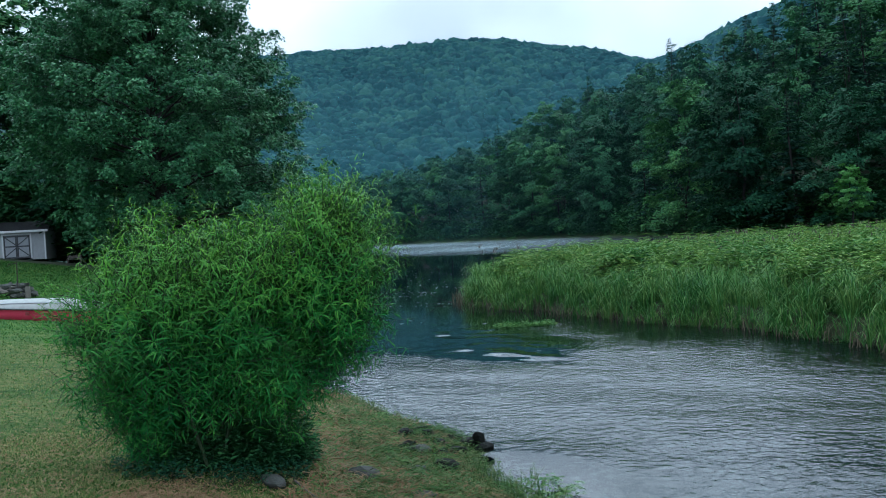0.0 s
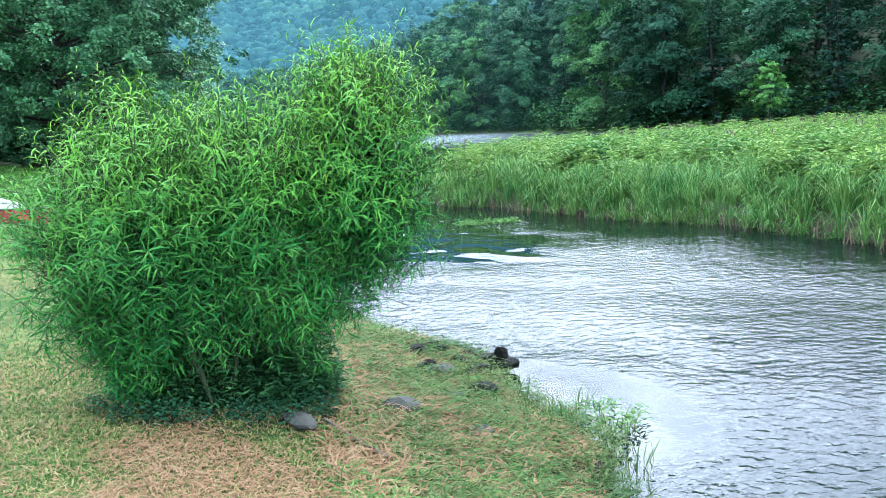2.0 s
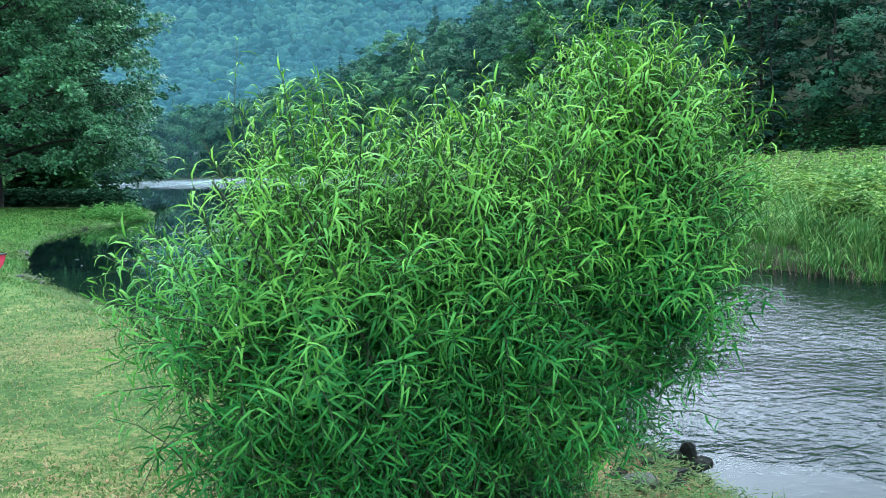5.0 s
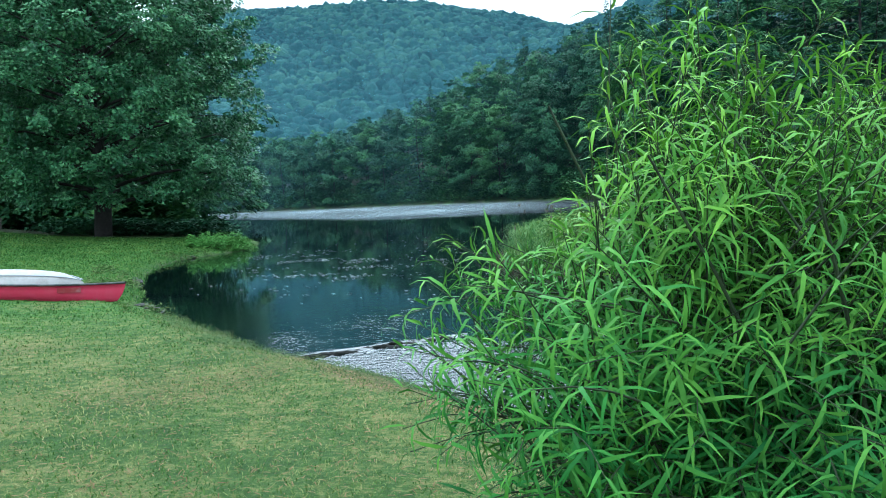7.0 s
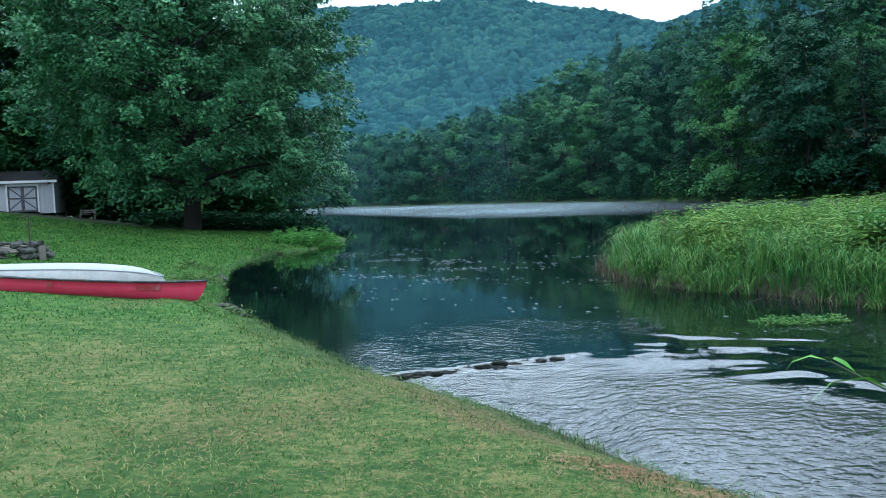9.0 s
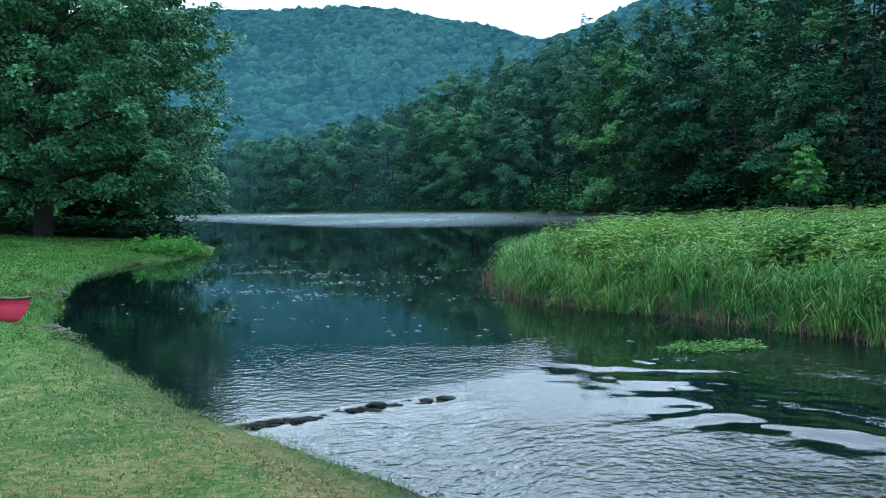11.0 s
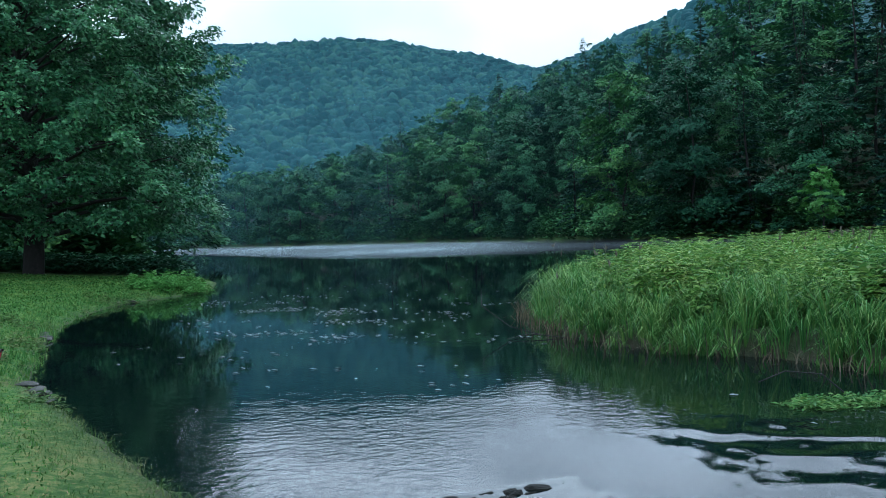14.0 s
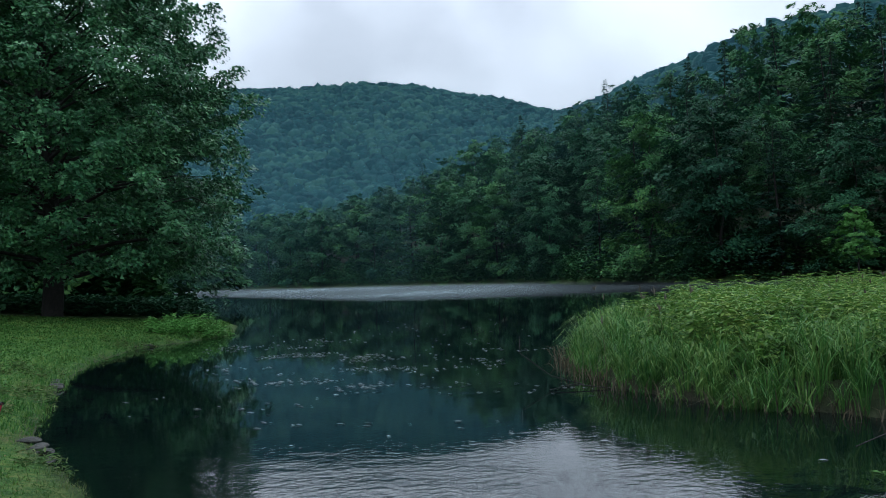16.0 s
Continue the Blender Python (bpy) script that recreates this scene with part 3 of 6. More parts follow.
below = sharp * (0.2 * smooth(down + 0.05 * wobble(WX, WY, 3.0, 77), 0.02, 0.1) + 0.8 * smooth(down, 0.15, 3.0)) + (1 - sharp) * smooth(down, 3.0, 9.0)
swell = np.cos(math.radians(-22)) * WX + np.sin(math.radians(-22)) * WY
cross = -np.sin(math.radians(-22)) * WX + np.cos(math.radians(-22)) * WY
rough_water = smooth(down, 0.15, 0.7) * (0.25 + 0.5 * smooth(wobble(swell * 0.6, cross, 0.35, 41), -0.5, 0.4))
glassy = smooth(depth_in(WX, WY, TONGUE) + 0.3 * wobble(WX, WY, 1.2, 73), -0.5, 0.55)
eddy = smooth(1.35 - np.hypot((WX - 0.3) / 0.75, (WY - 8.1) / 1.15) + 0.25 * wobble(WX, WY, 1.1, 75), 0, 0.6)
rough_water = rough_water * (1 - 0.95 * glassy) * (1 - 0.93 * eddy)
slide = smooth(WX, -3.0, -2.3) * smooth(down, -3.0, -1.0)
calm = smooth(down, -16, -1) * (1 - 0.7 * slide) * (0.03 + 0.97 * smooth(0.1 - WX + 0.1 * (WY - 18), -0.8, 1.2)) * (0.2 + 0.8 * smooth(wobble(WX, WY, 0.45, 21), -0.25, 0.4))
chop = 0.008 + (0.02 * calm + 0.16 * calm * smooth(down, -7.0, -1.2) * (1 - 0.6 * smooth(down, -1.0, -0.2))) * (1 - rough_water) + 0.75 * rough_water
chop = chop * (1 - 0.6 * glassy)
WZ = -0.12 * below
WZ += rough_water * (0.015 * (0.5 - np.abs(wobble(WX * 0.95, WY * 1.05, 2.6, 31, 3))) + 0.016 * wobble(swell * 0.45, cross, 1.5, 33, 2) + 0.02 * wobble(swell * 0.4, cross, 0.8, 34, 2))
WZ += 0.002 * calm * smooth(14 - np.abs(down), 0, 8) * wobble(WX * 0.75 + 0.2 * WY, WY * 1.3, 3.6, 35, 2)
warp_a = swell * 0.5 + 0.7 * wobble(WX, WY, 0.6, 71)
warp_b = cross * 0.95 + 0.55 * wobble(WX, WY, 0.7, 72)
WZ += glassy * (0.1 + 0.9 * smooth(WX, -1.9, -0.3)) * (0.017 * wobble(warp_a, warp_b, 2.2, 37, 3) + 0.003 * wobble(WX, WY, 5.0, 38, 2))
k, c = WX.shape
idx = np.arange(k * c).reshape(k, c)
quads = np.stack([idx[:-1, :-1], idx[:-1, 1:], idx[1:, 1:], idx[1:, :-1]], -1).reshape(-1, 4)
water_me = mesh_from("river_water", np.stack([WX, WY, WZ], -1).reshape(-1, 3), quads[:, ::-1], MAT_WATER, True)
attribute(water_me, "chop", chop.ravel())
tagged(new("water", water_me), "dark calm river pool spilling into grey rippled rapids", "river", kind="structure")


# ---- mist lying on the far pool ----
def make_mist():
    vs, fs, th, base = [], [], [], 0
    u, v = np.meshgrid(np.linspace(0, 1, 60), np.linspace(0, 1, 16))
    near_x = np.interp(u, [0, 0.2, 0.45, 0.65, 0.8, 1], [-32, -15, -4, 3, 8, 22])
    near_y = np.interp(u, [0, 0.2, 0.45, 0.65, 0.8, 1], [122, 92, 66, 61, 58, 56])
    far_x = np.interp(u, [0, 0.2, 0.45, 0.65, 0.8, 1], [-48, -22, 2, 14, 19, 29])
    far_y = np.interp(u, [0, 0.2, 0.45, 0.65, 0.8, 1], [164, 156, 132, 116, 98, 68])
    for layer in range(5):
        z = 0.06 + 0.05 * layer
        push = layer * 0.05
        vv = push + (1 - push) * v
        x, y = near_x + (far_x - near_x) * vv, near_y + (far_y - near_y) * vv
        y = y + 1.5 * wobble(x, y, 0.1, layer)
        k, c = x.shape
        idx = base + np.arange(k * c).reshape(k, c)
        fs.append(np.stack([idx[:-1, :-1], idx[:-1, 1:], idx[1:, 1:], idx[1:, :-1]], -1).reshape(-1, 4))
        vs.append(np.stack([x, y, z + 0.05 * wobble(x, y, 0.15, layer + 9)], -1).reshape(-1, 3))
        th.append(((0.17 - 0.018 * layer) * smooth(v, 0, 0.1) * smooth(1 - v, 0.05, 0.6) * smooth(u, 0, 0.1) * (0.12 + 0.88 * smooth(1 - u, 0.12, 0.5))).ravel())
        base += k * c
    me = mesh_from("river_mist", np.concatenate(vs), np.concatenate(fs), MAT_MIST, True)
    attribute(me, "thick", np.concatenate(th))
    tagged(new("river_mist", me), "thin white mist lying low over the far water", "mist", kind="stuff")


make_mist()


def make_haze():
    """Thin see-through sheets, added one behind another up the valley to imitate haze."""
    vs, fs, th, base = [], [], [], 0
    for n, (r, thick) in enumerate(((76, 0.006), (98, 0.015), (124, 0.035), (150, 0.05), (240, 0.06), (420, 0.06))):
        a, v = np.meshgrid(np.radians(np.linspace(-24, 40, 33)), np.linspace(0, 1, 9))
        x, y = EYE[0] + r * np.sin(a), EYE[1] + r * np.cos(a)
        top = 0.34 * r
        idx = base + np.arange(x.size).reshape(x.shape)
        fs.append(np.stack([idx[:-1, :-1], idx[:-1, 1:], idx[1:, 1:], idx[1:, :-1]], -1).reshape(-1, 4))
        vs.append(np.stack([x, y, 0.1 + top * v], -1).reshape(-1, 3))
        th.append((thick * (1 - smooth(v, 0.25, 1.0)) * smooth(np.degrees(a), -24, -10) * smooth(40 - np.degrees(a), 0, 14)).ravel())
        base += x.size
    me = mesh_from("haze_sheets", np.concatenate(vs), np.concatenate(fs), MAT_HAZE, True)
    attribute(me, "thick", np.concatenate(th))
    tagged(new("haze_sheets", me), "faint bluish see-through sheets imitating haze in the valley", "haze", kind="stuff")


make_haze()


# ---- trees ----
def crown_sprays(rng, centres, outs, radii, per, length, width):
    """Leafy sprays: flat pads of leaves that lie like shingles, the outer edge hanging."""
    n = len(centres) * per
    w = np.repeat(np.arange(len(centres)), per)
    a, r = rng.uniform(0, 2 * np.pi, n), np.sqrt(rng.random(n))
    along, across = np.cos(a) * r, np.sin(a) * r * 0.8
    out = outs[w]
    side = np.stack([-out[:, 1], out[:, 0], 0 * out[:, 0]], 1)
    R = radii[w]
    fall = -0.3 * along - 0.28 * r**2 - np.abs(rng.normal(0, 0.25, n)) + 0.15 * np.sin(5 * a + 3 * w)
    p = centres[w] + (out * along[:, None] + side * across[:, None]) * R[:, None] + np.array([0, 0, 1.0]) * (fall * R)[:, None]
    axis = out * 0.8 + side * (np.sign(across) * 0.6)[:, None] + rng.normal(size=(n, 3)) * 0.4 - np.array([0, 0, 0.45])
    normal = np.array([0, 0, 1.0]) + out * 0.55 + rng.normal(size=(n, 3)) * 0.3
    return leaflets(p, axis, normal, rng.uniform(0.6, 1.25, n) * length, rng.uniform(0.6, 1.2, n) * width)


def broadleaf(seed, H, spread, low, n_clump, per, leaf, lean=0.0, mat=None, name="tree", trunk_r=0.028, dome=False, limbs=24):
    """Trunk with limbs, and crown, as two meshes; the base at the origin."""
    rng = np.random.default_rng(seed)
    top = H * 0.9
    zs = np.linspace(-0.3, top, 9)
    tx, ty = np.cumsum(rng.normal(0, 0.012 * H, 9)), np.cumsum(rng.normal(0, 0.012 * H, 9))
    trunk = np.stack([tx - tx[0], ty - ty[0], zs, H * trunk_r * (1 - 0.88 * zs / top).clip(0.08, 1.25)], 1)
    paths, centres, radii, outs = [trunk], [], [], []
    for j in range(limbs):
        f = low + (0.93 - low) * (j + rng.random()) / limbs
        start = np.array([np.interp(f * top, zs, trunk[:, 0]), np.interp(f * top, zs, trunk[:, 1]), f * top])
        a = j * 2.399 + rng.normal(0, 0.3)
        g = (f - low) / (1.0 - low)
        shape = (1.0 if g < 0.4 else math.sqrt(max(0.06, 1 - ((g - 0.4) / 0.62) ** 2))) if dome else math.sin(math.pi * min(1, max(0.05, g * 0.72 + 0.25)))
        reach = spread * shape * rng.uniform(0.75, 1.1)
        rise = reach * (rng.uniform(-0.12, 0.15) if dome else rng.uniform(-0.05, 0.35) ) + (0.02 if dome else 0.12) * H * f
        t = np.linspace(0, 1, 6)[:, None]
        out = np.array([math.cos(a) + lean, math.sin(a), 0])
        line = start + out * reach * t + np.array([0, 0, 1.0]) * (rise * t - 0.12 * reach * t**2) + rng.normal(0, 0.03 * reach, (6, 3)) * t
        paths.append(np.concatenate([line, H * trunk_r * 0.38 * (1 - 0.85 * t) * (1.1 - f)], 1))
        m = max(2, round(n_clump / limbs * (0.5 + shape)))
        for s in rng.uniform(0.35, 1.05, m):
            q = start + out * reach * s + np.array([0, 0, rise * s - 0.12 * reach * s * s])
            centres.append(q + rng.normal(0, 0.13 * spread, 3) * np.array([1, 1, 0.7]))
            radii.append(spread * rng.uniform(0.08, 0.19))
            outs.append(unit(out + np.array([*rng.normal(0, 0.35, 2), 0])))
    v, f = tubes(paths, 7 if dome else 3)
    trunk_me = mesh_from(name + "_trunk", v, f, MAT_BARK, True)
    centres, radii = np.array(centres), np.array(radii)
    centres[:, 2] = np.maximum(centres[:, 2], (1.9 if dome else 0.6) + radii * 0.5)
    v, f = crown_sprays(rng, centres, np.array(outs), radii, per, leaf, leaf * 0.72)
    return trunk_me, mesh_from(name + "_crown", v, f, mat)


def conifer(seed, H, spread, name="conifer"):
    rng = np.random.default_rng(seed)
    zs = np.linspace(-0.3, H, 7)
    paths = [np.stack([0.02 * H * np.sin(zs * 0.3 + seed), 0 * zs, zs, H * 0.016 * (1 - 0.95 * zs / H).clip(0.03, 1.2)], 1)]
    P, AX, NO, SI = [], [], [], []
    z = H * 0.1
    while z < H * 0.985:
        f = z / H
        reach = spread * (1 - f) ** 0.8 * rng.uniform(0.75, 1.15) + 0.12
        for _ in range(rng.integers(4, 7)):
            a = rng.uniform(0, 2 * math.pi)
            out = np.array([math.cos(a), math.sin(a), 0])
            side = np.array([-out[1], out[0], 0])
            L = reach * rng.uniform(0.6, 1.15)
            drop = rng.uniform(0.05, 0.4)
            s = np.linspace(0, 1, 4)[:, None]
            line = np.array([0, 0, z]) + out * L * s + np.array([0, 0, 1.0]) * L * (0.12 * s - drop * s**2)
            if rng.random() < 0.35:
                paths.append(np.concatenate([line, 0.02 * (1 - 0.8 * s) + 0.004], 1))
            m = int(12 + L * 12)
            q = rng.uniform(0.2, 1.0, m)[:, None]
            P.append(np.array([0, 0, z]) + out * L * q + np.array([0, 0, 1.0]) * L * (0.12 * q - drop * q**2) + rng.normal(0, 0.05, (m, 3)))
            sg = rng.choice([-1, 1], m)[:, None]
            AX.append(out * 0.7 + side * sg * 0.8 + np.array([0, 0, -0.25]) + rng.normal(0, 0.2, (m, 3)))
            NO.append(np.array([0, 0, 1.0]) + rng.normal(0, 0.3, (m, 3)))
            SI.append(np.full(m, min(1.0, 0.3 + 1.3 * (1 - f))))
        z += rng.uniform(0.035, 0.055) * H * (1.1 - 0.6 * f)
    P, AX, NO, SI = map(np.concatenate, (P, AX, NO, SI))
    v, f = tubes(paths, 4)
    trunk_me = mesh_from(name + "_trunk", v, f, MAT_BARK, True)
    v, f = leaflets(P, AX, NO, SI * rng.uniform(0.4, 0.8, len(P)), SI * rng.uniform(0.2, 0.34, len(P)))
    return trunk_me, mesh_from(name + "_crown", v, f, MAT_CONIFER)


def plant_tree(meshes, name, label, at, group=""):
    ob = thing(name, label, "tree", at, group)
    part("trunk", meshes[0], ob)
    part("crown", meshes[1], ob)
    return ob


def height_at(x, y):
    return float(terrain(np.array([x]), np.array([y]))[0][0])


def scaled(x, y, z, turn, s, sz=None):
    return pose(x, y, z, 0, 0, turn) @ Matrix.Diagonal((s, s, sz or s, 1))


def lawn_tree_meshes():
    """A broad rounded crown to the ground on the water side, opened up to dark hollows within."""
    rng = np.random.default_rng(12)
    level = [1.7, 2.6, 4.5, 7.0, 9.5, 12.0, 14.0, 16.0, 17.6]
    water_side = [6.2, 7.1, 7.5, 7.6, 7.2, 6.0, 4.6, 2.9, 0.4]
    shed_side = [2.6, 3.6, 5.0, 7.0, 7.4, 6.3, 4.8, 3.0, 0.4]

    def reach_at(a, z):
        side = 0.5 + 0.5 * np.cos(a)
        return np.interp(z, level, water_side) * side + np.interp(z, level, shed_side) * (1 - side)

    zs = np.linspace(-0.3, 16.2, 10)
    trunk = np.stack([0.16 * np.sin(zs * 0.5), 0.12 * np.cos(zs * 0.4) - 0.12, zs, 0.42 * (1 - 0.93 * zs / 16.2).clip(0.05, 1.15)], 1)
    paths, spots, sizes = [trunk], [], []
    for j in range(110):
        z_end = 1.9 + 15.2 * ((j + rng.random()) / 110) ** 0.9
        a = j * 2.399 + rng.normal(0, 0.25)
        reach = reach_at(a, z_end) * rng.uniform(0.78, 1.04) * (1 + 0.1 * math.sin(3 * a + 0.8 * z_end))
        z0 = 1.4 + (z_end - 1.9) * 0.78
        start = np.array([0.16 * math.sin(z0 * 0.5), 0.12 * math.cos(z0 * 0.4) - 0.12, z0])
        end = np.array([math.cos(a) * reach, math.sin(a) * reach, z_end])
        t = np.linspace(0, 1, 7)[:, None]
        line = start + (end - start) * t + np.array([0, 0, 1.0]) * (0.22 * reach * t * (1 - t)) + rng.normal(0, 0.02 * reach, (7, 3)) * t
        paths.append(np.concatenate([line, 0.1 * (1.08 - t) * (1.15 - z_end / 18)], 1))
        for s_ in rng.uniform(0.42, 1.0, 9) ** 0.7:
            q = start + (end - start) * s_ + np.array([0, 0, 0.22 * reach * s_ * (1 - s_)])
            q = q + rng.normal(0, 1, 3) * np.array([0.75, 0.75, 0.55]) * (0.5 + 0.8 * s_)
            lim = reach_at(math.atan2(q[1], q[0]), q[2])
            r = math.hypot(q[0], q[1])
            if r > lim * 1.06:
                q[:2] *= lim * 1.06 / r
            spots.append(q)
            sizes.append(rng.uniform(0.32, 0.72))
    for j in range(820):
        z = rng.uniform(1.9, 16.6)
        a = rng.uniform(0, 2 * math.pi)
        r = reach_at(a, z) * rng.uniform(0.72, 1.04) * (1 + 0.09 * math.sin(4 * a + 1.1 * z) + 0.06 * math.sin(7 * a - 2 * z))
        spots.append(np.array([math.cos(a) * r, math.sin(a) * r, z]))
        sizes.append(rng.uniform(0.3, 0.62))
    spots, sizes = np.array(spots), np.array(sizes)
    spots[:, 2] = np.maximum(spots[:, 2], 1.75 + rng.uniform(0, 0.5, len(spots)))
    per = 128
    w = np.repeat(np.arange(len(spots)), per)
    n = len(w)
    out = unit(spots * np.array([1, 1, 0.0]) + 1e-6)[w]
    o = unit(rng.normal(size=(n, 3)))
    rad = sizes[w] * rng.uniform(0.1, 1.0, n) ** 0.6
    p = spots[w] + o * rad[:, None] * np.array([1.0, 1.0, 0.7]) - np.array([0, 0, 0.7]) * (rad**2)[:, None]
    axis = o * np.array([1, 1, 0.2]) + out * 0.5 + rng.normal(size=(n, 3)) * 0.45 - np.array([0, 0, 0.55])
    normal = np.array([0, 0, 1.0]) + out * 0.45 + rng.normal(size=(n, 3)) * 0.45
    L = rng.uniform(0.1, 0.21, n)
    v, f = leaflets(p, axis, normal, L, L * rng.uniform(0.7, 1.0, n))
    tv, tf = tubes(paths, 7)
    return mesh_from("lawn_tree_trunk", tv, tf, MAT_BARK, True), mesh_from("lawn_tree_crown", v, f, MAT_TREE)


# The great lawn tree by the pool.
plant_tree(lawn_tree_meshes(), "broadleaf_tree", "huge dark green broadleaf tree on the lawn by the pool", pose(-15.8, 46.5, height_at(-15.8, 46.5) - 0.1))

PROTOS = [broadleaf(21 + j, 14.0, 4.6, 0.03, 300, 46, 0.3, 0.0, MAT_WOOD_A, "woodland_tree", 0.011) for j in range(5)]
PROTOS += [broadleaf(31 + j, 14.0, 4.6, 0.05, 170, 30, 0.44, 0.0, MAT_WOOD_A, "woodland_tree", 0.011, False, 14) for j in range(3)]
CONES = [conifer(41 + j, 15.0, 3.3) for j in range(3)]


def plant_woods():
    rng = np.random.default_rng(3)
    spots = []
    tries = rng.uniform((-62, 48), (100, 210), (9000, 2))
    _, _, e, _ = terrain(tries[:, 0], tries[:, 1])
    az, r = bearing(tries[:, 0], tries[:, 1])
    order = np.argsort(e)
    for n in order:
        if not (1.2 < e[n] < 46 and -14 < az[n] < 44):
            continue
        gap = 5.0 if e[n] < 12 else 5.8 + 0.03 * e[n]
        if all((tries[n, 0] - sx) ** 2 + (tries[n, 1] - sy) ** 2 > gap * gap for sx, sy in spots):
            spots.append(tuple(tries[n]))
    firsts = {}
    for n, (x, y) in enumerate(spots):
        z, _, e1, _ = (float(v[0]) for v in terrain(np.array([x]), np.array([y])))
        az1, r1 = bearing(x, y)
        cap = float(np.interp(az1, WOODS_AZ, WOODS_EL)) * r1 + 1.8 - z
        cone = rng.random() < (0.62 if az1 > 19 else 0.24 if az1 > 12 else 0.1)
        H = min(rng.uniform(10.5, 16.5) + (4.0 if e1 > 20 else 0.0), max(cap * (rng.uniform(0.86, 1.1) if cone else rng.uniform(0.86, 1.03)), 5.0))
        kind = ("cone", int(rng.integers(3))) if cone else ("leaf", int(rng.integers(5)) if e1 < 13 and r1 < 122 else 5 + int(rng.integers(3)))
        s = H / (15.0 if cone else 14.0)
        wide = s * rng.uniform(0.78, 1.08)
        m = scaled(x, y, z - 0.2, rng.uniform(0, 360), wide, s)
        if kind not in firsts:
            meshes = CONES[kind[1]] if cone else PROTOS[kind[1]]
            firsts[kind] = plant_tree(meshes, "hemlock_tree" if cone else "woodland_tree",
                                      "dark feathery hemlock on the wooded slope" if cone else "dense green broadleaf tree on the wooded river slope",
                                      Matrix(), "trees of the wooded slope")
            firsts[kind].matrix_basis = m
        else:
            copy_of = firsts[kind]
            keep = copy_of.scale.copy()
            copy_of.scale = (1, 1, 1)
            copy_thing(copy_of, m)
            copy_of.scale = keep
    return firsts


WOODS = plant_woods()


def plant_left_woods():
    rng = np.random.default_rng(5)
    n = 0
    for x, y in [(-40, 62), (-33, 66), (-27, 64), (-21, 62), (-24, 72), (-31, 76), (-38, 74), (-46, 70), (-52, 60), (-24, 60), (-47, 80),
                 (-28, 84), (-20, 80), (-37, 86), (-56, 76), (-60, 66), (-44, 55), (-36, 63), (-50, 52), (-42, 66), (-58, 54), (-30, 70)]:
        s = rng.uniform(1.25, 1.6) + (0.25 if x < -29 else 0.0)
        kinds = [k for k in sorted(WOODS) if k[0] == "leaf"]
        firsts = WOODS[kinds[n % len(kinds)]]
        keep = firsts.scale.copy()
        firsts.scale = (1, 1, 1)
        ob = copy_thing(firsts, scaled(x, y, height_at(x, y) - 0.2, rng.uniform(0, 360), s * 1.05, s))
        firsts.scale = keep
        tagged(ob, "tall dark tree in the wood behind the shed", "tree", "trees behind the lawn")
        n += 1


plant_left_woods()

plant_tree(broadleaf(61, 4.4, 1.5, 0.15, 110, 34, 0.2, 0.0, MAT_SAPLING, "sapling", 0.02), "sapling_tree",
           "bright green sapling in front of the dark woods", pose(28.6, 65.5, 0.9))


# ---- far woods on the hills ----
def far_woods():
    rng = np.random.default_rng(9)
    turn = np.arange(6) * np.pi / 3
    bv = np.concatenate([[[0, 0, 1.0]], np.stack([0.72 * np.cos(turn), 0.72 * np.sin(turn), 0 * turn + 0.72], 1), np.stack([np.cos(turn + 0.5), np.sin(turn + 0.5), 0 * turn - 0.25], 1)])
    k = np.arange(6)
    nxt = (k + 1) % 6
    bf = np.concatenate([np.stack([0 * k, 1 + k, 1 + nxt], 1), np.stack([1 + k, 7 + k, 1 + nxt], 1), np.stack([1 + nxt, 7 + k, 7 + nxt], 1)])
    n = 56000
    az = rng.uniform(-13, 36, n)
    r = np.sqrt(rng.uniform(170**2, 1010**2, n))
    x, y = EYE[0] + r * np.sin(np.radians(az)), EYE[1] + r * np.cos(np.radians(az))
    z, _, e, _ = terrain(x, y)
    far = np.interp(az, [-60, 10, 20, 60], [950, 950, 480, 420])
    keep = (e > 40) & (r < far * 1.05) & ((z + 6) / r > np.interp(az, WOODS_AZ, WOODS_EL) - 0.035) & (z > 5) & (rng.random(n) < np.clip(500 / r, 0.52, 1.0))
    x, y, z, r = x[keep], y[keep], z[keep], r[keep]
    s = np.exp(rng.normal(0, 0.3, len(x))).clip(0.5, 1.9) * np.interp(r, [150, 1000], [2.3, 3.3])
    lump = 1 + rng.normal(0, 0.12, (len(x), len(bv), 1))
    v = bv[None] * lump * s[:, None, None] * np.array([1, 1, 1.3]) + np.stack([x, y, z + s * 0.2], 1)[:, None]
    f = bf[None] + (np.arange(len(x)) * len(bv))[:, None, None]
    me = mesh_from("far_woods", v.reshape(-1, 3), f.reshape(-1, 3), MAT_HAZED_WOOD, True)
    tagged(new("far_woods", me), "forest on the distant hills, blue haze painted into its colour", "forest", kind="stuff")


far_woods()


# ---- willow bush ----
WILLOW_LOBES = [((-2.36, 7.15, 1.45), (0.74, 0.66, 0.82), 0.26), ((-1.1, 7.3, 1.76), (0.58, 0.54, 0.82), 0.23), ((-1.7, 7.2, 1.56), (0.62, 0.58, 0.72), 0.19),
                ((-2.1, 7.24, 1.02), (0.88, 0.56, 0.46), 0.15), ((-1.44, 7.2, 1.08), (0.46, 0.46, 0.44), 0.09), ((-2.4, 7.2, 0.8), (0.5, 0.4, 0.28), 0.08)]


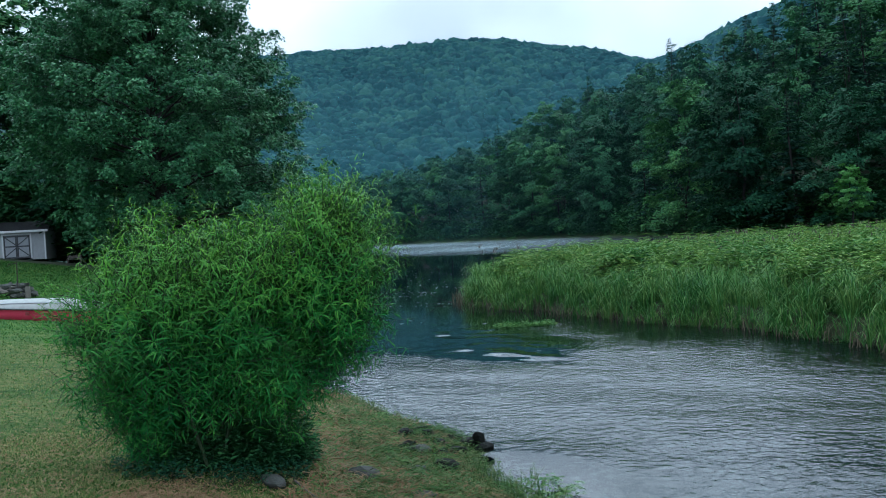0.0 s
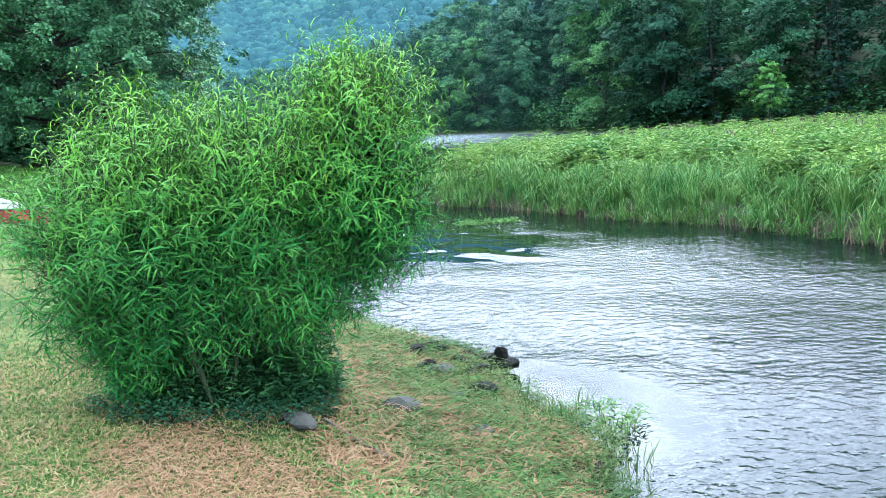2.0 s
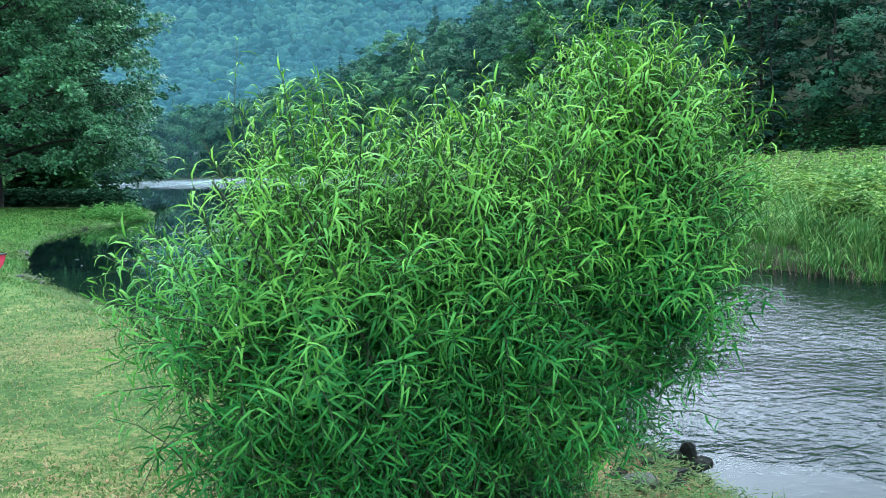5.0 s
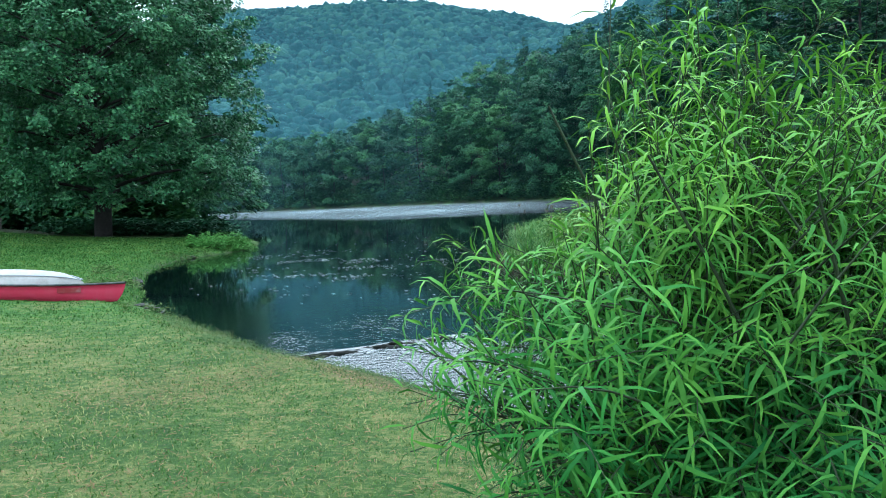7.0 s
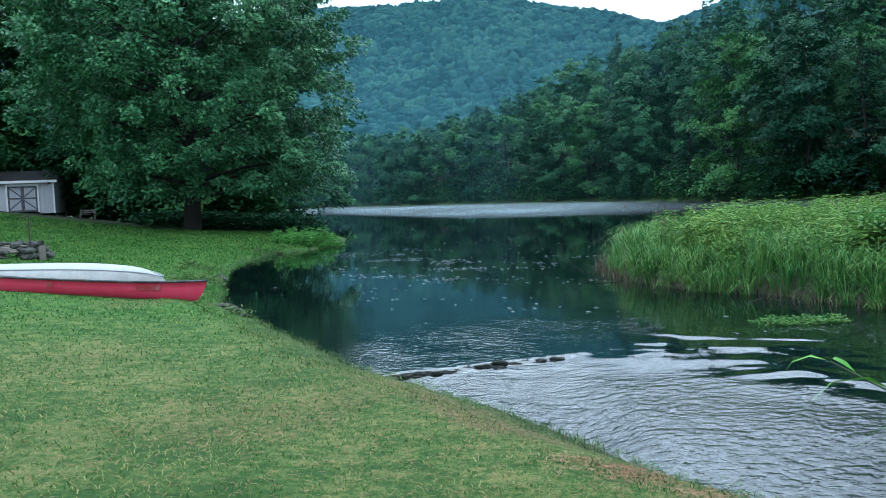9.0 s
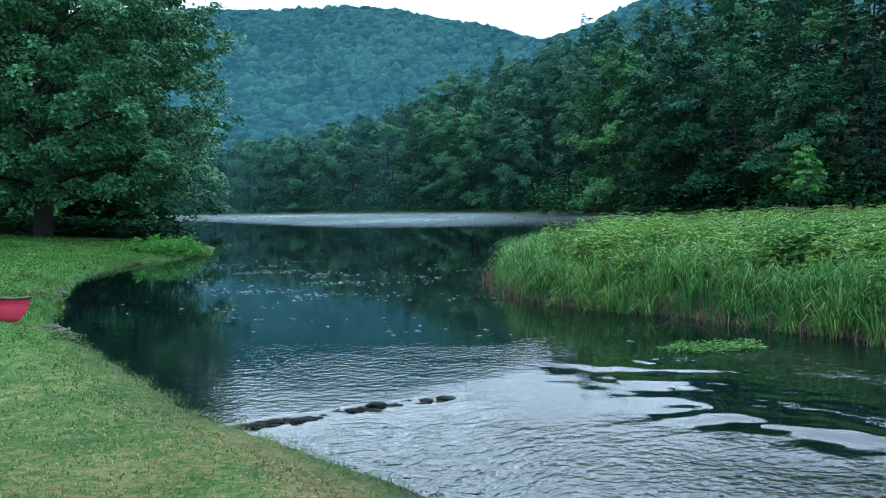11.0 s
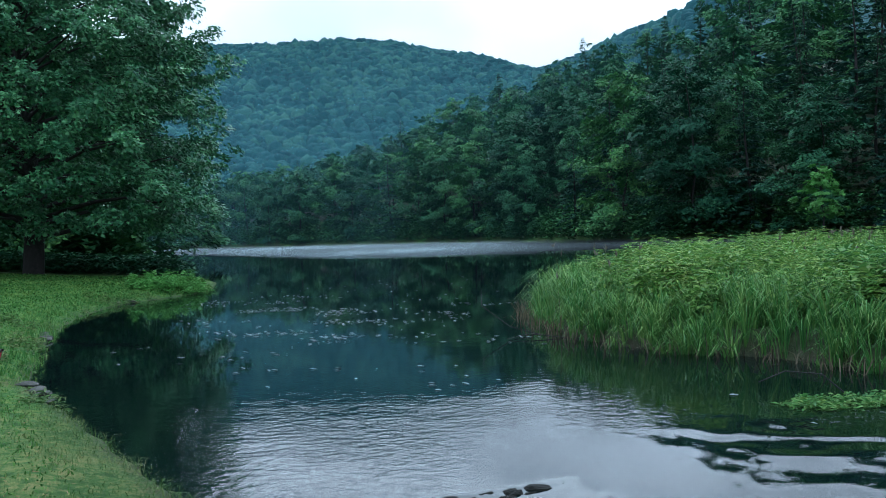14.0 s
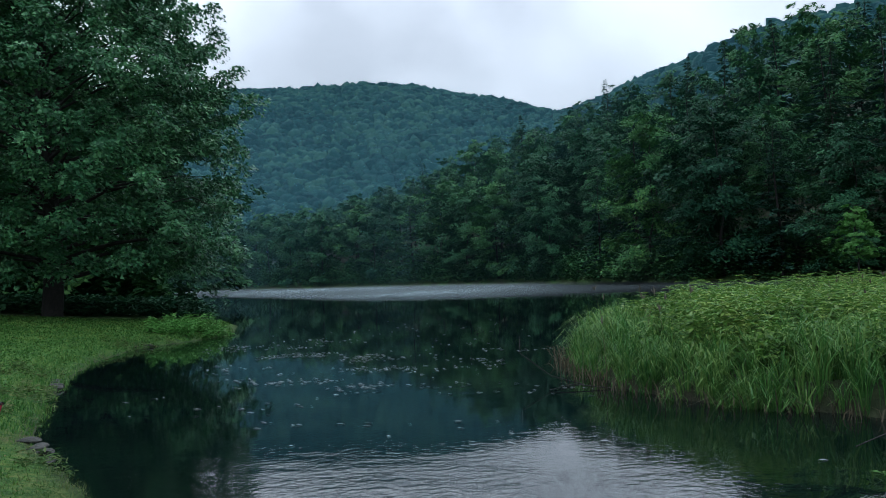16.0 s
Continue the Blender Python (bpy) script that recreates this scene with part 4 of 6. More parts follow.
def willow_shoots(rng, n):
    """Tips and outward ways of the leafy shoots, most of them near the bush's skin."""
    which = rng.choice(len(WILLOW_LOBES), n, p=[lb[2] for lb in WILLOW_LOBES])
    c, rad = np.array([lb[0] for lb in WILLOW_LOBES])[which], np.array([lb[1] for lb in WILLOW_LOBES])[which]
    o = unit(rng.normal(size=(n, 3)))
    far = rng.uniform(0.25, 1.0, n) ** 0.5
    far *= 1 + 0.16 * wobble(c[:, 0] * 3 + o[:, 0] * 2.4, o[:, 2] * 2.4 + o[:, 1] * 2, 1.0, 4)
    return c + o * rad * far[:, None], o


def willow_bush():
    rng = np.random.default_rng(17)
    base = np.array([-2.0, 7.2, height_at(-2.0, 7.2)])
    bush = thing("willow_bush", "tall bright green willow bush with narrow leaves on the bank", "bush", pose(*base))
    ends = []
    n_stem = 18
    for j in range(n_stem):
        c, rad, _ = WILLOW_LOBES[(0, 1, 2, 0, 3)[j % 5]]
        o = unit(rng.normal(size=3))
        o[2] = abs(o[2]) * 0.8 + 0.25
        ends.append(np.array(c) + o * np.array(rad) * 0.8)
    ends = np.array(ends)
    stems = []
    for en in ends:
        st = base + np.array([*rng.normal(0, 0.09, 2), -0.1])
        t = np.linspace(0, 1, 7)[:, None]
        mid = st + (en - st) * np.array([0.35, 0.35, 0.6])
        line = (1 - t) ** 2 * st + 2 * t * (1 - t) * mid + t**2 * en
        stems.append(np.concatenate([line, 0.013 * (1 - 0.8 * t)], 1))
    tips, o = willow_shoots(rng, 4500)
    low = tips[:, 2] - base[2]
    hollow = (np.abs(tips[:, 0] + 1.9) < 0.36 * (1 + 0.5 * wobble(tips[:, 0] * 3, tips[:, 2] * 3, 1.0, 12))) & (low < 0.5) & (tips[:, 1] < 7.3)
    keep = (low > 0.14 + 0.36 * smooth(np.abs(tips[:, 0] + 1.95), 0.35, 0.85)) & (~hollow | (rng.random(len(tips)) < 0.1)) & (tips[:, 1] > 6.45)
    keep &= rng.random(len(tips)) < np.where((tips[:, 0] < -2.75) & (tips[:, 2] < 1.35), 0.5, 1.0)
    tips, o = tips[keep], o[keep]
    n = len(tips)
    up = smooth(tips[:, 2], 1.0, 1.9)
    d = unit(o * np.array([1, 1, 0.35]) + np.array([0, 0, 1.0]) * (0.05 + 0.75 * up)[:, None] + rng.normal(0, 0.25, (n, 3)))
    length = rng.uniform(0.26, 0.46, n) * (1 + 0.25 * up)
    stray = (rng.random(n) < 0.12) & (o[:, 2] > -0.1) & (tips[:, 2] > 1.3)
    tips[stray] += d[stray] * rng.uniform(0.05, 0.22, stray.sum())[:, None]
    wisp = (rng.random(n) < 0.03) & (o[:, 2] > 0.2) & (tips[:, 2] > 1.7)
    tips[wisp] += d[wisp] * rng.uniform(0.12, 0.26, wisp.sum())[:, None]
    length[wisp] *= 1.5
    within = (tips[:, 0] > -3.08) & ((tips[:, 0] > -2.66 + 0.35 * (tips[:, 1] - 7.1)) | (tips[:, 2] < 1.84))
    tips, o, d, length, up = tips[within], o[within], d[within], length[within], up[within]
    n = len(tips)
    sag = rng.uniform(0.06, 0.2, n) * (1.15 - 0.7 * up)
    owner = np.argmin(((tips[:, None] - ends[None]) ** 2).sum(-1), 1)
    for j in range(n_stem):
        paths = [stems[j]]
        P, AX, NO, LE, YO = [], [], [], [], []
        for q in np.flatnonzero(owner == j):
            drop = np.array([0, 0, -sag[q]])
            t = np.linspace(0, 1, 4)[:, None]
            paths.append(np.concatenate([tips[q] + d[q] * length[q] * (t - 1) + drop * t**2, 0.0024 * (1.1 - 0.7 * t)], 1))
            m = int(rng.integers(14, 20))
            s = np.linspace(0.08, 1.0, m)[:, None] + rng.normal(0, 0.02, (m, 1))
            way = unit(d[q] + 2 * drop * s / length[q])
            u = unit(np.cross(way, [0.31, 0.17, 0.93]))
            v = np.cross(way, u)
            phase = (np.arange(m) * 2.4 + rng.uniform(0, 6.28) + rng.normal(0, 0.3, m))[:, None]
            r = np.cos(phase) * u + np.sin(phase) * v
            open_ = 0.95 - 0.6 * smooth(s, 0.75, 1.0)
            P.append(tips[q] + d[q] * length[q] * (s - 1) + drop * s**2)
            AX.append(r * open_ + way * 0.6 + np.array([0, 0, -0.22]) * (1.2 - s) + rng.normal(0, 0.12, (m, 3)))
            NO.append(way + np.array([0, 0, 0.7]) + rng.normal(0, 0.3, (m, 3)))
            LE.append(rng.uniform(0.06, 0.11, m) * (1 - 0.4 * smooth(s[:, 0], 0.82, 1.0)))
            # Young tips are paler; the rise with height paints in light from above.
            YO.append(np.clip(0.35 * o[q, 2] + 0.75 * smooth(s[:, 0], 0.5, 1.0) * rng.uniform(0.4, 1.0) + 0.1 * rng.random(m), 0, 1) * smooth(np.full(m, tips[q, 2]), 0.9, 2.1))
        if not P:
            continue
        v, f = tubes(paths, 4)
        stem = part("stem", mesh_from("stem", v - base, f, MAT_STEM, True), bush)
        P, AX, NO, LE = map(np.concatenate, (P, AX, NO, LE))
        v, f = lances(P - base, AX, NO, LE, LE * rng.uniform(0.075, 0.105, len(LE)), 0.6)
        fol = mesh_from("foliage", v, f, MAT_WILLOW)
        attribute(fol, "young_lit", np.repeat(np.concatenate(YO), 6))
        part("foliage", fol, stem, "narrow fresh green willow leaves")


willow_bush()


# ---- island meadow ----
def scatter(rng, n, box, test):
    p = rng.uniform((box[0], box[1]), (box[2], box[3]), (n, 2))
    keep = test(p[:, 0], p[:, 1])
    return p[keep]


def arcs(p, lean, height, width, rng):
    """Arching grass leaves: five triangles each; lean (n, 2) is where the tip hangs, in heights."""
    d = np.concatenate([lean, np.zeros((len(p), 1))], 1)
    side = np.stack([-lean[:, 1], lean[:, 0], 0 * lean[:, 0]], 1)
    side = unit(side + rng.normal(0, 0.35, side.shape) * np.array([1, 1, 0.3])) * (np.asarray(width) / 2)[:, None]
    h, b = np.asarray(height)[:, None], np.linalg.norm(lean, axis=1, keepdims=True)
    up = np.array([[0, 0, 1.0]])
    m1 = p + up * h * 0.5 + d * h * 0.16
    m2 = p + up * h * (0.88 - 0.12 * b) + d * h * 0.5
    tip = p + up * h * (1.0 - 0.55 * b).clip(0.15) + d * h
    v = np.stack([p - side * 0.7, p + side * 0.7, m1 - side, m1 + side, m2 - side * 0.75, m2 + side * 0.75, tip], 1)
    tri = np.array([[0, 1, 3], [0, 3, 2], [2, 3, 5], [2, 5, 4], [4, 5, 6]])
    return v.reshape(-1, 3), (np.arange(len(p))[:, None, None] * 7 + tri[None]).reshape(-1, 3)


def island_tufts():
    rng = np.random.default_rng(25)
    c = scatter(rng, 9000, (-0.6, 4, 12, 32), lambda x, y: (depth_in(x, y, ISLAND) > -0.02 + 0.12 * smooth(0.9 - x, 0, 0.9)) & (depth_in(x, y, ISLAND) < 1.9 + 1.2 * wobble(x, y, 0.4, 14)) & (rng.random(len(x)) < np.clip(13 / np.hypot(x + 2.5, y - 9), 0.3, 1)))
    per = 26
    w = np.repeat(np.arange(len(c)), per)
    a = rng.uniform(0, 2 * np.pi, len(w))
    out = np.stack([np.cos(a), np.sin(a)], 1)
    i = depth_in(c[:, 0], c[:, 1], ISLAND)
    size = np.interp(i, [-0.2, 0.4, 2, 3.2], [0.4, 0.56, 0.66, 0.64]) * rng.uniform(0.5, 1.3, len(c))
    p = np.column_stack([c[w] + out * rng.uniform(0, 0.09, len(w))[:, None], np.zeros(len(w))])
    p[:, 2] = terrain(p[:, 0], p[:, 1])[0].clip(-0.15)
    lean = out * rng.uniform(0.15, 0.95, len(w))[:, None] + np.where(i < 0.6, 0.15, 0.0)[w][:, None] * np.array([-0.75, -0.6])
    v, f = arcs(p, lean, size[w] * rng.uniform(0.7, 1.2, len(w)), rng.uniform(0.008, 0.018, len(w)), rng)
    tagged(new("island_grass_tufts", mesh_from("grass_tufts", v, f, MAT_REED)), "arching tufts of long green grass along the island's edge", "grass", kind="stuff")


def island_plants():
    rng = np.random.default_rng(23)
    island_tufts()
    p = scatter(rng, 7000, (-0.6, 2, 26, 42), lambda x, y: (depth_in(x, y, ISLAND) > -0.1) & (rng.random(len(x)) < np.clip(14 / np.hypot(x + 3.5, y - 9), 0.12, 1) * np.where(depth_in(x, y, ISLAND) < 3, 1, 0.4)))
    tuft = rng.uniform(0.7, 1.25, len(p)).repeat(26)
    p = p.repeat(26, 0)
    p = p + rng.normal(0, 0.09, p.shape)
    keep = depth_in(p[:, 0], p[:, 1], ISLAND) > -0.12 + 0.18 * smooth(0.9 - p[:, 0], 0, 0.9)
    p, tuft = p[keep], tuft[keep]
    i = depth_in(p[:, 0], p[:, 1], ISLAND)
    z = terrain(p[:, 0], p[:, 1])[0].clip(-0.16)
    tall = np.interp(i, [-0.3, 0.3, 1.5, 4], [0.24, 0.38, 0.44, 0.36]) * (0.8 + 0.42 * wobble(p[:, 0], p[:, 1], 0.7, 2)) * rng.uniform(0.7, 1.2, len(p)) * tuft
    comb = np.stack([wobble(p[:, 0], p[:, 1], 0.9, 81), wobble(p[:, 0], p[:, 1], 0.9, 82)], 1)
    lean = rng.normal(0, 0.25, (len(p), 2)) + 0.75 * comb + np.where(i < 0.8, 0.3, 0.05)[:, None] * np.array([-0.75, -0.6])
    v, f = arcs(np.column_stack([p, z]), lean, tall * 1.12, rng.uniform(0.008, 0.016, len(p)), rng)
    tagged(new("island_reed_grass", mesh_from("reed_grass", v, f, MAT_REED)), "tall lush green reed grass covering the river island", "grass", kind="stuff")
    q = scatter(rng, 8200, (0.2, 2, 30, 42), lambda x, y: (depth_in(x, y, ISLAND) > 0.7) & (wobble(x, y, 0.35, 6) > 0.15 - 0.3 * depth_in(x, y, ISLAND).clip(0, 4)) & (rng.random(len(x)) < np.clip(16 / np.hypot(x + 3.5, y - 9), 0.1, 1)))
    bunch = rng.uniform(0.78, 1.14, len(q)).repeat(6)
    q = q.repeat(6, 0)
    q = q + rng.normal(0, 0.11, q.shape)
    zq = terrain(q[:, 0], q[:, 1])[0]
    H = bunch * (rng.uniform(0.6, 0.9, len(q)) * np.interp(depth_in(q[:, 0], q[:, 1], ISLAND), [0.4, 1.6], [0.84, 1.0])) + 0.26 * wobble(q[:, 0], q[:, 1], 0.45, 8) + 0.2 * wobble(q[:, 0], q[:, 1], 1.3, 9)
    whorls, ring = 6, 4
    per = whorls * ring
    level = np.repeat(np.linspace(0.4, 1.0, whorls), ring)
    t = np.tile(level, len(q))
    w = np.repeat(np.arange(len(q)), per)
    ang = np.tile(np.arange(per) * (2 * np.pi / ring) + np.repeat(np.arange(whorls) * 0.8, ring), len(q)) + rng.uniform(0, 6.28, len(q))[w] + rng.normal(0, 0.2, len(w))
    tilt = rng.normal(0, 0.1, (len(q), 2))
    P = np.column_stack([q[w] + tilt[w] * (H[w] * t)[:, None], zq[w] + H[w] * t])
    AX = np.stack([np.cos(ang), np.sin(ang), rng.normal(-0.12, 0.14, len(w)) + 0.35 * smooth(t, 0.8, 1.0)], 1)
    size = rng.uniform(0.13, 0.21, len(q))[w] * (1.2 - 0.55 * t)
    v, f = leaves(P, AX, np.array([[0, 0, 1.0]]) + rng.normal(0, 0.15, (len(w), 3)), size, size * rng.uniform(0.36, 0.5, len(w)))
    tagged(new("island_herbs", mesh_from("meadow_herbs", v, f, MAT_HERB)), "leafy light green wild herbs growing over the island", "plants", kind="stuff")
    k = scatter(rng, 2200, (-0.5, 12, 26, 41), lambda x, y: (depth_in(x, y, ISLAND) > 0.05) & (((depth_in(x, y, ISLAND) > 4.5) & (rng.random(len(x)) < 0.5)) | (np.hypot(x - 0.1, y - 25) < 1.6)))
    zk, Hk = terrain(k[:, 0], k[:, 1])[0], rng.uniform(0.75, 1.12, len(k))
    lk = rng.normal(0, 0.12, (len(k), 2))
    v, f = blades(np.column_stack([k, zk]), lk, Hk, np.full(len(k), 0.012), rng)
    top = np.column_stack([k + lk * Hk[:, None] * 0.85, zk + Hk * 0.93])
    v2, f2 = leaves(np.repeat(top, 3, 0), np.tile([0, 0, 1.0], (3 * len(k), 1)) + rng.normal(0, 0.25, (3 * len(k), 3)), rng.normal(size=(3 * len(k), 3)), rng.uniform(0.08, 0.16, 3 * len(k)), rng.uniform(0.018, 0.035, 3 * len(k)))
    tagged(new("seed_stalks", mesh_from("seed_stalks", v, f, MAT_DRYREED)), "thin dry grass stalks standing above the island herbs", "grass", kind="stuff")
    tagged(new("seed_heads", mesh_from("seed_heads", v2, f2, MAT_SEED)), "pinkish brown seed heads on tall meadow stalks", "grass", kind="stuff")
    d = scatter(rng, 16000, (-0.6, 8, 9, 30), lambda x, y: np.abs(depth_in(x, y, ISLAND) + 0.05) < 0.22)
    v, f = blades(np.column_stack([d, np.full(len(d), -0.08)]), rng.normal(0, 0.5, (len(d), 2)), rng.uniform(0.15, 0.45, len(d)), rng.uniform(0.01, 0.02, len(d)), rng)
    tagged(new("dry_reeds", mesh_from("dry_reeds", v, f, MAT_DRYREED)), "brown dead reed stems along the waterline", "grass", kind="stuff")


island_plants()


# ---- lawn and bank grass ----
def lawn_grass():
    rng = np.random.default_rng(29)

    def grow(n, box, dens):
        p = rng.uniform((box[0], box[1]), (box[2], box[3]), (n, 2))
        z, d, _, _ = terrain(p[:, 0], p[:, 1])
        k = rng.random(n) < dens(p[:, 0], p[:, 1], d)
        return p[k], z[k], d[k]

    pn, zn, dn = grow(190000, (-5.6, 2.6, -0.2, 9.6), lambda x, y, d: np.where(d > 0.6, 0.8 - 0.35 * dryness(x, y, d), 0) * smooth(1.0 - np.hypot((x + 2.7) / 2.6, (y - 6.0) / 3.4) + 0.12 * wobble(x, y, 0.9, 27), 0, 0.4))
    p, z, d = grow(270000, (-11, 2.6, 1, 20), lambda x, y, d: np.where(d > 0.5, np.clip(1.6 / (0.4 + np.minimum(np.hypot(x + 2.6, y - 5.0), np.hypot(x + 3.6, y - 10.5))), 0.1, 0.7), 0))
    pf, zf, df = grow(170000, (-26, 17.5, -5.5, 46), lambda x, y, d: np.where(d > 0.3, 0.75 * smooth(y, 17.5, 21.0), 0))
    p, z, d = np.concatenate([p, pn, pf]), np.concatenate([z, zn, zf]), np.concatenate([d, dn, df])
    away = np.minimum(np.hypot(p[:, 0] + 2.6, p[:, 1] - 5.0), np.hypot(p[:, 0] + 3.6, p[:, 1] - 10.5))
    rich = rng.random(len(p)) < smooth(p[:, 1] + 3 * wobble(p[:, 0], p[:, 1], 0.3, 45), 11, 20)
    for name, label, mat, some in (("lawn_grass", "short mown green lawn grass", MAT_LAWN, ~rich), ("lush_lawn_grass", "short lush green grass of the lower lawn", MAT_LUSH, rich)):
        n = some.sum()
        v, f = blades(np.column_stack([p, z - 0.005])[some], rng.normal(0, 1.0, (n, 2)), rng.uniform(0.014, 0.04, n) * (1 + 0.04 * away[some]), rng.uniform(0.004, 0.008, n) * (0.8 + 0.16 * away[some]), rng)
        tagged(new(name, mesh_from(name, v, f, mat)), label, "grass", kind="stuff")
    dry = dryness(p[:, 0], p[:, 1], d)
    pick = (rng.random(len(p)) < dry * 0.6 + 0.24) & (rng.random(len(p)) < 1 - 0.93 * smooth(p[:, 1], 13, 21))
    q = np.column_stack([p[pick] + rng.normal(0, 0.02, (pick.sum(), 2)), z[pick] + rng.uniform(0.005, 0.025, pick.sum())])
    more, zm, dm = grow(90000, (-2.9, 4.2, 0.0, 12.0), lambda x, y, d: np.where(d > 0.05, np.clip(dryness(x, y, d) - 0.25, 0, 1), 0))
    q = np.concatenate([q, np.column_stack([more, zm + rng.uniform(0.004, 0.03, len(more))])])
    th = rng.uniform(0, 2 * np.pi, len(q))
    v, f = lances(q, np.stack([np.cos(th), np.sin(th), rng.normal(0, 0.15, len(q))], 1), np.array([[0, 0, 1.0]]) + rng.normal(0, 0.2, (len(q), 3)), rng.uniform(0.03, 0.085, len(q)), rng.uniform(0.003, 0.0065, len(q)), 0.2)
    tagged(new("grass_clippings", mesh_from("grass_clippings", v, f, MAT_STRAW)), "dry tan grass clippings lying on the lawn", "clippings", kind="stuff")
    p, z, d = grow(220000, (-11, 4, 1.5, 42), lambda x, y, d: np.where((d > np.where(y < 15.4, -0.32, -0.12)) & (d < 0.75), np.where(y < 18, 1.0, 0.9), 0) * np.clip(1.3 - np.abs(d - 0.25), 0, 1))
    tall = rng.uniform(0.025, 0.085, len(p)) * np.where(p[:, 1] > 22, 1.4, np.where(p[:, 1] > 12, 0.8, 1.0)) * (0.55 + 0.9 * smooth(wobble(p[:, 0], p[:, 1], 2.2, 51), -0.4, 0.5)) * (1 + 0.5 * smooth(0.35 - d, 0, 0.3) * (p[:, 1] < 20))
    v, f = blades(np.column_stack([p, z - 0.01]), rng.normal(0, 0.6, (len(p), 2)), tall, rng.uniform(0.004, 0.009, len(p)) * np.where(p[:, 1] > 22, 2.2, 1.0), rng)
    far_side = np.repeat(p[:, 1] > 20, 3)
    tagged(new("pool_bank_grass", mesh_from("pool_bank_grass", v, f[far_side], MAT_REED)), "long green grass along the pool's edge", "grass", kind="stuff")
    f = f[~far_side]
    tagged(new("bank_grass", mesh_from("bank_grass", v, f, MAT_BANK)), "yellowing longer grass along the edge of the bank", "grass", kind="stuff")


lawn_grass()


def clumpy_plants(name, label, mat, seed, n, box, test, h0, h1, length, width, per=12, z0=None):
    rng = np.random.default_rng(seed)
    q = scatter(rng, n, box, test)
    zq = terrain(q[:, 0], q[:, 1])[0] if z0 is None else np.full(len(q), z0)
    H = rng.uniform(h0, h1, len(q))
    w = np.repeat(np.arange(len(q)), per)
    t = rng.uniform(0.15, 1.0, len(w))
    ang = rng.uniform(0, 2 * np.pi, len(w))
    P = np.column_stack([q[w] + rng.normal(0, 0.03 + 0.12 * (length > 0.25), (len(w), 2)), zq[w].clip(-0.1) + H[w] * t])
    AX = np.stack([np.cos(ang), np.sin(ang), rng.uniform(-0.3, 0.6, len(w))], 1)
    v, f = leaves(P, AX, np.array([[0, 0, 1.0]]) + rng.normal(0, 0.35, (len(w), 3)), rng.uniform(0.6, 1.2, len(w)) * length, rng.uniform(0.6, 1.2, len(w)) * width)
    return tagged(new(name, mesh_from(name, v, f, mat)), label, "plants", kind="stuff")


clumpy_plants("bush_foot_herbs", "low dark green herbs round the foot of the willow", MAT_WOOD_A, 31, 2600, (-3.3, 6.0, -0.4, 8.2),
              lambda x, y: np.hypot((x + 1.98) / 0.68, (y - 7.2) / 0.4) < 1 + 0.4 * wobble(x, y, 2.5, 5), 0.02, 0.14, 0.032, 0.014)
# Dark filler plants, added behind the stems so the hollow looks shaded.
clumpy_plants("bush_shade_herbs", "dark plants added to deepen the shade inside the willow's foot", MAT_WOOD_A, 32, 3600, (-2.8, 7.0, -0.9, 8.1),
              lambda x, y: np.hypot((x + 1.95) / 0.66, (y - 7.45) / 0.4) < 1, 0.1, 0.56, 0.06, 0.02)
clumpy_plants("bank_weeds", "straggling weeds among stones at the water's edge", MAT_BANK, 33, 4200, (-1.6, 5.2, 0.5, 9.8),
              lambda x, y: (np.abs(depth_in(x, y, LEFT_LAND) - 0.22) < 0.6) & (wobble(x, y, 1.6, 3) > -0.45), 0.03, 0.13, 0.06, 0.009)
clumpy_plants("bank_straw", "tangled dry straw and dead stems on the bank's edge", MAT_STRAW, 34, 4600, (-1.6, 5.0, 0.5, 9.8),
              lambda x, y: (np.abs(depth_in(x, y, LEFT_LAND) - 0.3) < 0.5) & (wobble(x, y, 1.3, 15) > -0.35), 0.01, 0.07, 0.07, 0.006)


def bank_tangle(name, label, mat, seed, n, bare):
    """Matted long grass lying over the bank's edge."""
    rng = np.random.default_rng(seed)
    q = scatter(rng, n, (-1.75, 4.6, 0.4, 10.0), lambda x, y: (depth_in(x, y, LEFT_LAND) > 0.0) & (depth_in(x, y, LEFT_LAND) < 1.15) & (wobble(x, y, 1.7, seed) > bare))
    z = terrain(q[:, 0], q[:, 1])[0]
    th = rng.uniform(0, 2 * np.pi, len(q))
    v, f = lances(np.column_stack([q, z + rng.uniform(0.0, 0.03, len(q))]), np.stack([np.cos(th), np.sin(th), rng.uniform(0.05, 0.9, len(q))], 1),
                  np.array([[0, 0, 1.0]]) + rng.normal(0, 0.3, (len(q), 3)), rng.uniform(0.06, 0.17, len(q)), rng.uniform(0.004, 0.008, len(q)), 0.7)
    tagged(new(name, mesh_from(name, v, f, mat)), label, "grass", kind="stuff")


bank_tangle("bank_tangle", "matted long green grass on the edge of the bank", MAT_REED, 91, 30000, -0.35)
bank_tangle("bank_dead_grass", "dead tan grass matted over the bank's edge", MAT_STRAW, 92, 40000, -0.02)
clumpy_plants("water_weeds", "green weeds trailing in the shallow water", MAT_REED, 35, 200, (-0.2, 7.2, 0.8, 8.2),
              lambda x, y: np.hypot((x - 0.34) / 0.32, (y - 7.66) / 0.3) < 1, 0.03, 0.12, 0.06, 0.012, 12, -0.14)


